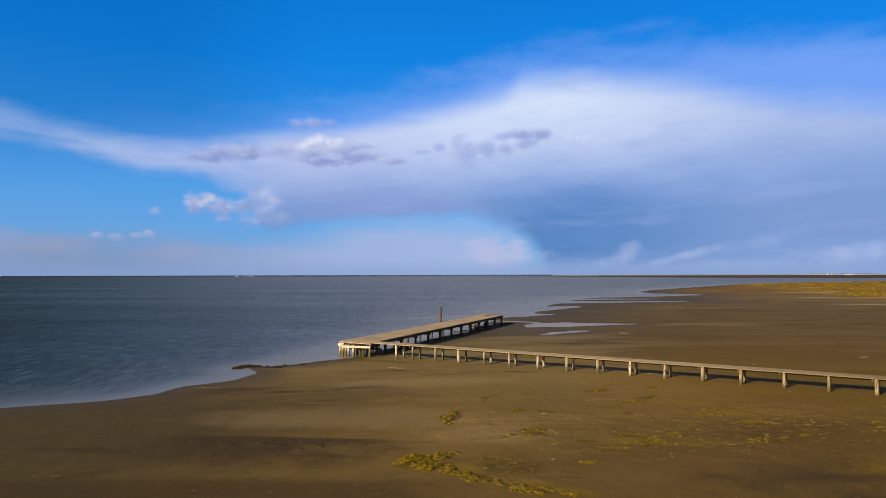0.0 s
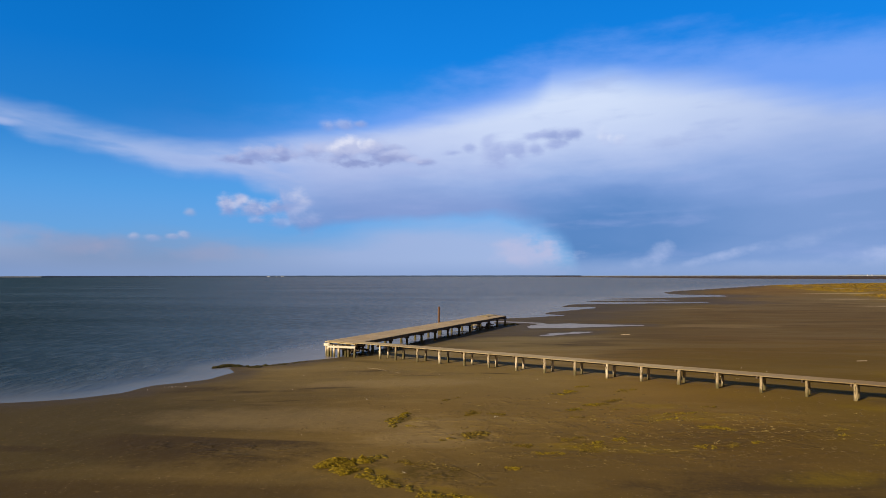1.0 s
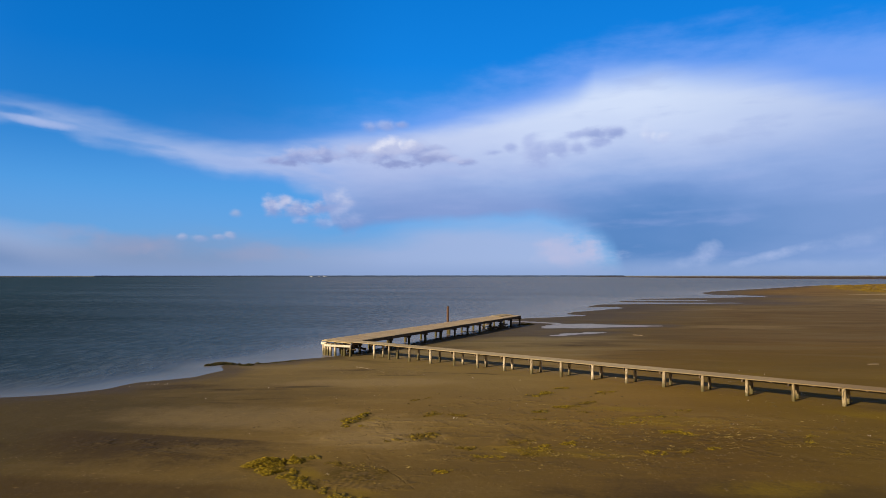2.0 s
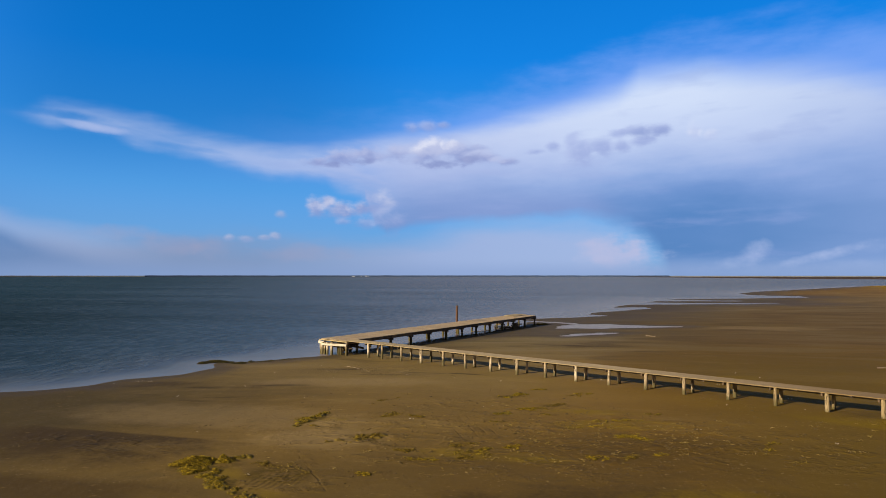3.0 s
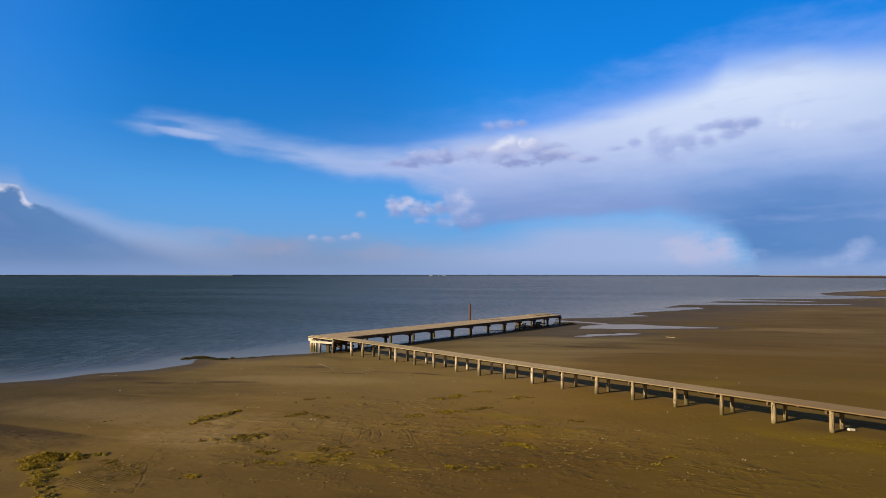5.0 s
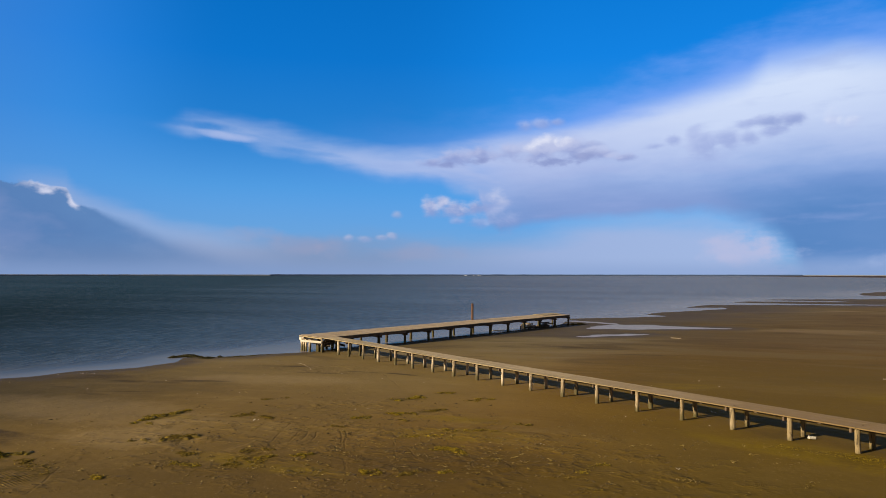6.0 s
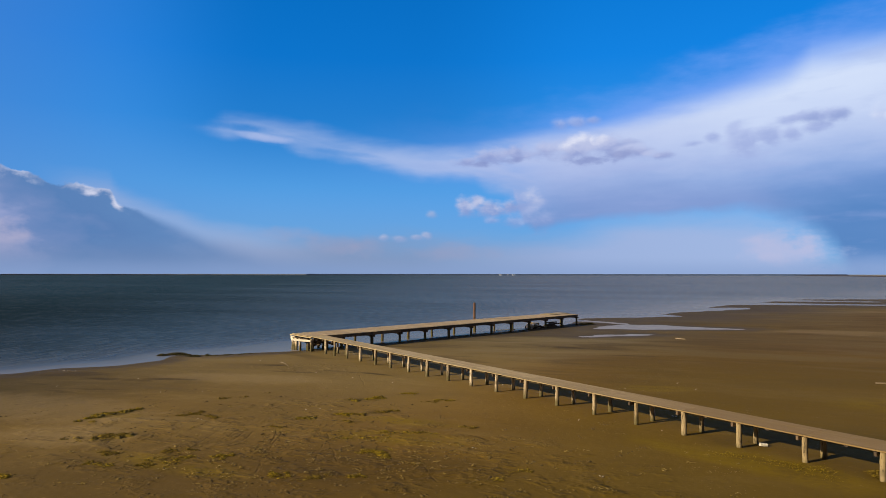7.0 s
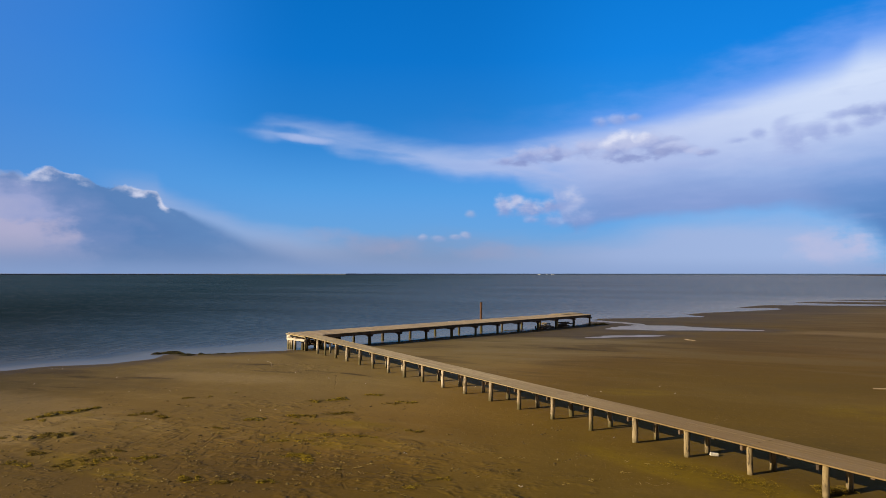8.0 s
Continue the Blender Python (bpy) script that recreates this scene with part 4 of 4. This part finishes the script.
def rubble_block():
    p = (28.0, 38.95)
    bm = beam_mesh(0.29, 0.16, 0.12, 0.02)
    bmesh.ops.subdivide_edges(bm, edges=bm.edges[:], cuts=1)
    for v in bm.verts:
        v.co += Vector(noise.noise_vector(v.co * 6)) * 0.04
        if v.co.x > 0.1:
            v.co.z *= 0.8
    ob = part("concrete_block", bm, STONE, None, m=pose(p[0], p[1], level(*p) + 0.06, 0, 4, 22))
    tagged(ob, "pale broken concrete block lying on sand beneath the boardwalk", "rubble")


def driftwood_pole():
    a, b = Vector((-4.3, 54.5)), Vector((-1.5, 51.4))
    mid = (a + b) / 2
    bm = bmesh.new()
    rings, rng = [], random.Random(23)
    for k in range(9):
        u = k / 8
        r = 0.016 * (1 - 0.35 * u)
        bend = 0.22 * math.sin(u * math.pi) + 0.05 * math.sin(u * 9)
        rings.append([bm.verts.new(((u - 0.5) * (b - a).length, bend + r * math.cos(i * math.tau / 7), r * 0.9 + r * math.sin(i * math.tau / 7) * rng.uniform(0.85, 1.1))) for i in range(7)])
    for lo, hi in zip(rings, rings[1:]):
        for i in range(7):
            bm.faces.new((lo[i], lo[(i + 1) % 7], hi[(i + 1) % 7], hi[i])).smooth = True
    bm.faces.new(rings[0][::-1])
    bm.faces.new(rings[-1])
    tilt = math.degrees(math.atan2(level(b.x, b.y) - level(a.x, a.y), (b - a).length))
    ob = part("driftwood_pole", bm, DECK, None, m=turned(mid.x, mid.y, (level(a.x, a.y) + level(b.x, b.y)) / 2 - 0.01, b - a, 0, -tilt))
    tagged(ob, "long thin bleached bent pole lying on damp sand", "driftwood")


def stray_board(x, y, length, wide, way):
    ob = part("stray_board", beam_mesh(length, wide, 0.06, 0.012), DECK, None, m=turned(x, y, level(x, y) + 0.026, way, 0, 0.5))
    tagged(ob, "pale weathered board lying alone on wet flats", "board", "stray boards")


mooring_pile()
driftwood_pole()
stray_board(22.8, 86.2, 1.1, 0.16, (1, -0.45))
stray_board(35.4, 57.6, 0.9, 0.12, (1, 0.3))
broken_frame()
broken_frame(34.9, 1.2, -20, 0.5)
wreck_stack()
loose_boards()
rubble_block()


# ---- weed, litter, grass ----
def strand(verts, faces, p, length, thick, heading, tilt, bend):
    """One bent three-sided strip."""
    k = len(verts)
    c, s = math.cos(heading), math.sin(heading)
    for i, u in enumerate((-0.5, 0.0, 0.5)):
        w = thick * (1.0 if i == 1 else 0.45)
        cx = p[0] + c * u * length - s * bend * (1 if i == 1 else 0)
        cy = p[1] + s * u * length + c * bend * (1 if i == 1 else 0)
        cz = p[2] + tilt * (u + 0.5) + (abs(bend) * 0.4 if i == 1 else 0)
        verts += [(cx - s * w, cy + c * w, cz), (cx + s * w, cy - c * w, cz), (cx, cy, cz + w * 0.9)]
    for i in (0, 3):
        a = k + i
        faces += [(a, a + 1, a + 4, a + 3), (a + 1, a + 2, a + 5, a + 4), (a + 2, a, a + 3, a + 5)]
    faces += [(k, k + 2, k + 1), (k + 6, k + 7, k + 8)]


def lump(verts, faces, rng, p, size):
    """A small matted clod: a low uneven dome."""
    k = len(verts)
    a0, long, tall = rng.uniform(0, math.tau), rng.uniform(1.0, 2.2), rng.uniform(0.18, 0.45)
    c, s = math.cos(a0), math.sin(a0)
    for r, z in ((1.0, -0.1), (0.55, tall)):
        for i in range(6):
            b = i * math.tau / 6 + r
            w = r * rng.uniform(0.6, 1.2) * size
            u, v = math.cos(b) * w * long, math.sin(b) * w
            verts.append((p[0] + u * c - v * s, p[1] + u * s + v * c, p[2] + z * size * rng.uniform(0.6, 1.2)))
    for i in range(6):
        j = (i + 1) % 6
        faces.append((k + i, k + j, k + 6 + j, k + 6 + i))
    faces.append(tuple(range(k + 6, k + 12)))


def heap(name, spots, mat, seed, length=(0.05, 0.19), thick=(0.006, 0.015), clods=0.0, size=(0.02, 0.06), bed=None):
    """Strands and clods strewn over ragged blots: (x, y, rx, ry, turn, count, height)."""
    rng = random.Random(seed)
    pts = []
    for x0, y0, rx, ry, turn, count, tall in spots:
        c, s = math.cos(radians(turn)), math.sin(radians(turn))
        for _ in range(count):
            r = rng.random() ** 0.6
            a = rng.uniform(0, math.tau)
            if tall < 0.1 and noise.noise((x0 + r * 3 * math.cos(a) * rx, y0 + r * 3 * math.sin(a) * ry, seed)) < -0.12:
                continue
            r *= 0.72 + 0.28 * math.sin(a * 3 + x0) + rng.uniform(-0.1, 0.1)
            u, w = r * math.cos(a) * rx, r * math.sin(a) * ry
            pts.append((x0 + u * c - w * s, y0 + u * s + w * c, max(0.0, 1 - r) * tall * rng.random()))
    zs = np.maximum(ground_height(np.array([q[0] for q in pts]), np.array([q[1] for q in pts])), WATER)
    verts, faces = [], []
    if bed:
        # matted mass under the loose strands
        for x0, y0, rx, ry, turn, count, tall in spots:
            if tall < 0.05:
                continue
            for _ in range(max(2, min(16, int(rx * ry * 90)))):
                a, r = rng.uniform(0, math.tau), rng.random() ** 0.5 * 0.75
                x, y = x0 + math.cos(a) * r * rx, y0 + math.sin(a) * r * ry
                lump(verts, faces, rng, (x, y, level(x, y) + tall * 0.12 * (1 - r)), rng.uniform(0.35, 0.7) * min(0.22, rx * 0.8))
    matted = len(faces)
    for (x, y, up), z in zip(pts, zs):
        if rng.random() < clods:
            lump(verts, faces, rng, (x, y, float(z) + up), rng.uniform(*size) * (1.0 if rng.random() < 0.3 else 0.55))
            continue
        strand(verts, faces, (x, y, float(z) + up + 0.004), rng.uniform(*length), rng.uniform(*thick), rng.uniform(0, math.tau), rng.uniform(0, 0.05), rng.uniform(-0.05, 0.05))
    me = bpy.data.meshes.new(name)
    me.from_pydata(verts, [], faces)
    me.polygons.foreach_set("use_smooth", [True] * len(faces))
    me.materials.append(mat)
    if bed:
        me.materials.append(bed)
        me.polygons.foreach_set("material_index", [1] * matted + [0] * (len(faces) - matted))
    return new(name, me)


def wisp(label, mat, seed, *trails):
    """Weed washed into lines: each trail is (x, y, x, y, width, density, height)."""
    rng = random.Random(seed)
    spots = []
    for ax, ay, bx, by, wide, dense, tall in trails:
        ln = max(0.02, math.hypot(bx - ax, by - ay))
        turn = math.degrees(math.atan2(by - ay, bx - ax))
        n = max(1, int(ln / (wide * 0.9)))
        for k in range(n + 1):
            u = min(1.0, max(0.0, (k + rng.uniform(-0.3, 0.3)) / n))
            r = wide * rng.choice((0.35, 0.6, 0.9, 1.2, 1.5))
            j = rng.gauss(0, 0.7) * wide
            nx, ny = -(by - ay) / ln, (bx - ax) / ln
            spots.append((ax + (bx - ax) * u + nx * j, ay + (by - ay) * u + ny * j, r * rng.uniform(0.9, 1.6), r, turn + rng.uniform(-20, 20), int(dense * r * r * (2000 if tall > 0.08 else 1300)), tall))
    tagged(heap("seaweed_clump", spots, mat, seed, (0.04, 0.15), (0.005, 0.013), 0.3, (0.015, 0.055), MAT if mat is WEED else mat), label, "seaweed", "seaweed clumps", "stuff")


wisp("thick yellow-olive seaweed heap on damp sand", WEED, 100, (-0.95, 26.4, -0.3, 27.1, 0.62, 4.2, 0.24), (-0.6, 27.15, -0.15, 27.25, 0.42, 3.6, 0.16), (-0.8, 26.1, 0.3, 25.7, 0.38, 3.2, 0.12), (0.15, 27.3, 0.35, 27.5, 0.2, 1.2, 0.05))
wisp("ragged trail of yellow seaweed beside rippled sand", WEED, 101, (0.17, 25.29, 0.98, 24.15, 0.26, 1.9, 0.06), (0.98, 24.15, 2, 23.51, 0.24, 1.5, 0.05), (2.1, 23.41, 3.14, 22.52, 0.28, 1.7, 0.06), (3.24, 22.62, 4.37, 22.27, 0.22, 1.2, 0.04))
wisp("thin seaweed fringe beside rippled sand", ROT, 102, (1.28, 26.9, 2.4, 26.45, 0.16, 1, 0.03), (2.39, 26.86, 3.5, 25.83, 0.12, 0.7, 0.02))
wisp("curved line of yellow-brown seaweed on damp sand", WEED, 103, (0.4, 33.12, -0.07, 34.5, 0.17, 1.6, 0.05), (-0.07, 34.5, 0.74, 36.3, 0.2, 1.9, 0.06), (0.65, 33.51, 1.17, 33.06, 0.1, 0.9, 0.03))
wisp("ragged brown seaweed clump on damp sand", ROT, 104, (3.7, 30.8, 4.2, 32.0, 0.30, 1.9, 0.07), (3.9, 31.4, 4.5, 31.8, 0.26, 1.9, 0.07), (3.6, 30.5, 4.0, 30.5, 0.16, 1.5, 0.04))
wisp("small dark seaweed patch on damp sand", ROT, 105, (2.6, 30.4, 3.3, 30.7, 0.17, 1.9, 0.05))
wisp("small brown seaweed strip on damp sand", ROT, 106, (3.89, 35.69, 3.98, 36.63, 0.12, 1.4, 0.03), (3.58, 35.5, 4.09, 35.68, 0.1, 1.2, 0.03))
wisp("thin brown weed streak on damp sand", ROT, 107, (2.31, 39.92, 3.19, 41.02, 0.1, 1.3, 0.02))
wisp("flat olive seaweed mat on damp sand", WEED, 108, (8.78, 41.96, 10.17, 42.5, 0.42, 2.4, 0.05))
wisp("small yellow seaweed patch on damp sand", WEED, 109, (10.6, 44.63, 11.21, 44.78, 0.18, 1.1, 0.03))
wisp("flat yellow-brown seaweed patch on damp sand", WEED, 110, (13.11, 43.45, 13.83, 43.76, 0.2, 1.2, 0.03))
wisp("scattered brown seaweed patch on damp sand", ROT, 111, (11.59, 39.7, 12.29, 40.4, 0.2, 1.6, 0.04), (10.71, 38.8, 11.3, 39.02, 0.17, 1.5, 0.03), (12.1, 43.3, 12.4, 43.31, 0.08, 1, 0.02))
wisp("small olive seaweed clump on damp sand", WEED, 112, (9.21, 37.37, 9.61, 37.58, 0.22, 1.7, 0.05))
wisp("small seaweed crumbs on trodden sand", ROT, 113, (9.02, 35.08, 9.53, 35.27, 0.16, 1.4, 0.03), (11.22, 37.42, 11.72, 37.12, 0.12, 1.1, 0.02))
wisp("line of yellow seaweed on trodden sand", WEED, 114, (13.74, 35.94, 15.84, 36.66, 0.13, 1.1, 0.03), (14.86, 33.56, 15.78, 32.29, 0.17, 1.4, 0.03), (12.46, 34.27, 14.56, 35.38, 0.1, 0.5, 0.02))
wisp("loose yellow seaweed strips on damp sand", WEED, 115, (8.14, 29.39, 9.35, 29.05, 0.2, 1.2, 0.03), (9.25, 29.35, 9.26, 30.04, 0.18, 1.2, 0.03), (5.22, 26.11, 5.84, 26.05, 0.18, 1.4, 0.04), (6.52, 28.31, 7.53, 28.1, 0.16, 0.9, 0.02))
wisp("loose yellow seaweed strips on wet sand", WEED, 116, (15.68, 30.06, 16.29, 30.34, 0.14, 0.9, 0.02), (20.1, 31.5, 20.59, 32.94, 0.16, 0.7, 0.02), (20.19, 29.45, 20.88, 29.87, 0.1, 0.7, 0.02))
for seed, x0, y0, r in ((130, 4.0, 36.2, 0.17), (131, 5.2, 36.0, 0.16), (132, 10.5, 38.6, 0.20), (133, 13.0, 43.0, 0.20), (134, 16.6, 38.4, 0.18), (135, 15.1, 33.1, 0.26), (136, 8.3, 30.4, 0.22), (137, 8.6, 28.7, 0.16), (138, 13.5, 29.4, 0.20), (139, 14.7, 29.7, 0.16), (140, 6.0, 29.5, 0.2), (141, 10.2, 30.6, 0.2)):
    wisp("small ragged seaweed clump on trodden sand", WEED if seed % 3 == 0 else ROT, seed, (x0 - r * 1.6, y0 - r * 0.4, x0 + r * 1.6, y0 + r * 0.4, r, 1.5, 0.04), (x0 + r, y0 - r * 1.5, x0 + r * 1.5, y0 - r, r * 0.5, 1.2, 0.03))
wisp("dark mound of weed at the foot of the pier", ROT, 119, (8.6, 103, 10.4, 104.6, 0.5, 1.6, 0.22))
wisp("dark green mud and weed tongue at the waterline", MUD_WEED, 117, (-16.6, 55.1, -12.9, 56.6, 0.75, 1.8, 0.16), (-12.6, 56.7, -10.4, 59.6, 0.24, 0.6, 0.02))

tagged(heap("short_weed", ((28.99, 36.21, 1.8, 0.8, -36, 900, 0.02), (27.01, 36.99, 1.2, 0.5, -36, 260, 0.02)), WEED, 150, (0.03, 0.09), (0.003, 0.007)), "short yellow weed growing round boardwalk posts", "weed", "seaweed clumps", "stuff")
tagged(heap("short_weed", ((31.18, 36.16, 0.55, 0.4, -36, 900, 0.2), (31.67, 36.52, 0.4, 0.3, -36, 300, 0.12)), ROT, 151, (0.05, 0.16), (0.004, 0.009)), "dark tuft of dead weed round a boardwalk post", "weed", "seaweed clumps", "stuff")

litter = []
rng = random.Random(17)
for x0, y0, rx, ry, count in ((13.45, 34.71, 3.2, 1, 60), (8.95, 28.76, 2.2, 0.8, 34), (15.48, 32.5, 2, 0.9, 34), (12.45, 30.67, 3.5, 1.4, 40), (20, 31.5, 3, 1.6, 24), (2.9, 25.83, 2.2, 1, 16), (8.92, 36.29, 5, 2.5, 30), (24.01, 34.42, 3, 1.4, 16)):
    for _ in range(count):
        litter.append((rng.gauss(x0, rx), rng.gauss(y0, ry), rng.uniform(0.12, 0.6), rng.uniform(0.05, 0.18), rng.uniform(-40, 30), rng.randint(3, 13), 0.01))
tagged(heap("straw_litter", litter, STRAW, 201, (0.04, 0.15), (0.006, 0.015)), "pale straw and dry weed scattered over sand", "litter", kind="stuff")
# low clods of sand and weed that break up the trodden surface
crumbs = [(rng.uniform(-4, 24), rng.uniform(24, 42), rng.uniform(0.2, 0.7), rng.uniform(0.2, 0.6), rng.uniform(-40, 30), rng.randint(3, 11), 0.01) for _ in range(260)]
crumbs += [(rng.gauss(12, 4.2), rng.gauss(33, 3.2), rng.uniform(0.2, 0.6), rng.uniform(0.15, 0.4), rng.uniform(-40, 30), rng.randint(2, 9), 0.01) for _ in range(620)]
tagged(heap("weed_crumbs", crumbs, CLOD, 202, (0.04, 0.12), (0.008, 0.016), 0.85, (0.02, 0.068)), "small dark clods of sand and weed scattered over sand", "litter", kind="stuff")
bits = [(rng.uniform(-12, 30), rng.uniform(24, 56), 0.3, 0.2, 0, rng.randint(1, 2), 0.0) for _ in range(34)] + [(-16.2, 45.2, 1.4, 0.4, 30, 14, 0.02)]
tagged(heap("shell_litter", bits, SHELL, 203, (0.04, 0.09), (0.015, 0.03)), "small white shells scattered over damp sand", "shells", kind="stuff")


def marsh_grass():
    rng = random.Random(5)
    verts, faces = [], []
    pts = []
    while len(pts) < 7000:
        y = 150 + 520 * rng.random() ** 1.6
        x = y * rng.uniform(0.40, 0.80)
        edge = x - y * 0.30 + 10 * noise.noise((x * 0.03, y * 0.012, 0.0)) * 2
        if edge > 64 and noise.noise((x * 0.05, y * 0.02, 3.0)) > -0.08:
            pts.append((x, y))
    zs = ground_height(np.array([q[0] for q in pts]), np.array([q[1] for q in pts]))
    for (x, y), z in zip(pts, zs):
        if z < WATER + 0.03:
            continue
        k = len(verts)
        w, h = rng.uniform(0.4, 1.2) * y / 220, rng.uniform(0.08, 0.26) * (0.6 + y / 500)
        a = rng.uniform(0, math.tau)
        for i in range(5):
            b = a + i * math.tau / 5
            verts.append((x + math.cos(b) * w * rng.uniform(0.7, 1.2), y + math.sin(b) * w * rng.uniform(0.7, 1.2), float(z) - 0.03))
        for i in range(3):
            b = a + i * math.tau / 3
            verts.append((x + math.cos(b) * w * 0.45, y + math.sin(b) * w * 0.45, float(z) + h * rng.uniform(0.6, 1.1)))
        for i in range(5):
            j = (i + 1) % 5
            faces.append((k + i, k + j, k + 5 + (i * 3) // 5))
            if (i * 3) // 5 != (j * 3) // 5:
                faces.append((k + j, k + 5 + (j * 3) // 5, k + 5 + (i * 3) // 5))
        faces.append((k + 5, k + 6, k + 7))
    me = bpy.data.meshes.new("marsh_grass")
    me.from_pydata(verts, [], faces)
    me.materials.append(GRASS)
    tagged(new("marsh_grass", me), "yellow-olive marsh grass tussocks on flat ground", "grass", kind="stuff")


marsh_grass()


# ---- far side of the bay ----
def ridge(name, a0, a1, far, low, high, depth, mat, seed, label, category):
    """A low wooded shore along the horizon between two bearings, with an uneven top."""
    count = int(abs(a1 - a0) * 14)
    verts, faces = [], []
    for i in range(count + 1):
        b = radians(a0 + (a1 - a0) * i / count)
        n = 0.5 + 0.5 * noise.noise((i * 0.07, seed, 0.0)) + 0.35 * noise.noise((i * 0.6, seed, 2.0))
        h = low + (high - low) * max(0.0, min(1.0, n))
        for r, z in ((far, WATER - 1), (far, WATER + h * 0.8), (far + depth * 0.5, WATER + h), (far + depth, WATER - 1)):
            verts.append((math.sin(b) * r, math.cos(b) * r, z))
    for i in range(count):
        for j in range(3):
            k = i * 4 + j
            faces.append((k, k + 4, k + 5, k + 1))
    me = bpy.data.meshes.new(name)
    me.from_pydata(verts, [], faces)
    me.materials.append(mat)
    tagged(new(name, me), label, category, kind="structure")


# paler tint here makes up for faces turned from the sun
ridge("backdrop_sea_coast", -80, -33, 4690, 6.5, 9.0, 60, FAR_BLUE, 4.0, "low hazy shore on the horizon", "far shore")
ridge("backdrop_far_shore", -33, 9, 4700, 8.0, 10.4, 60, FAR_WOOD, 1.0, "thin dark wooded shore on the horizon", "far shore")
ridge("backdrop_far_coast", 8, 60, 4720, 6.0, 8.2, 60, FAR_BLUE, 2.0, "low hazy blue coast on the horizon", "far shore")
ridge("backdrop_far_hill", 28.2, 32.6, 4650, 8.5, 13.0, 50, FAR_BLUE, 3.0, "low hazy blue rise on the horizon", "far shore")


def far_building(bearing, wide, tall, far=4560):
    b = radians(bearing)
    top = tagged(new("far_building"), "tiny white building on the far shore", "building", "far buildings")
    top.matrix_basis = Matrix.Translation((math.sin(b) * far, math.cos(b) * far, WATER + 0.5)) @ Matrix.Rotation(-b, 4, "Z")
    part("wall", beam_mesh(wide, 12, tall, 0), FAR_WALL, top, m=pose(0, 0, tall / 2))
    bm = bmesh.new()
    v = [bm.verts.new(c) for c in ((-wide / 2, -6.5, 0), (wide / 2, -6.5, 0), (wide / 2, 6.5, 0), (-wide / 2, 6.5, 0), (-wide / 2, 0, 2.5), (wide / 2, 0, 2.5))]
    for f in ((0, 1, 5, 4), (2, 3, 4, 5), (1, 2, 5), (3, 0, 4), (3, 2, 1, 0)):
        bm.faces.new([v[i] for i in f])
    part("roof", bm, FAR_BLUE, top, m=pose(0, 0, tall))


for bearing, wide, tall in ((-16.2, 6, 4.5), (-15.8, 9, 6.0), (-15.63, 5, 4.5), (-16.85, 18, 4.0), (29.45, 4, 11), (29.73, 4, 11), (30.8, 40, 5.0)):
    far_building(bearing, wide, tall)
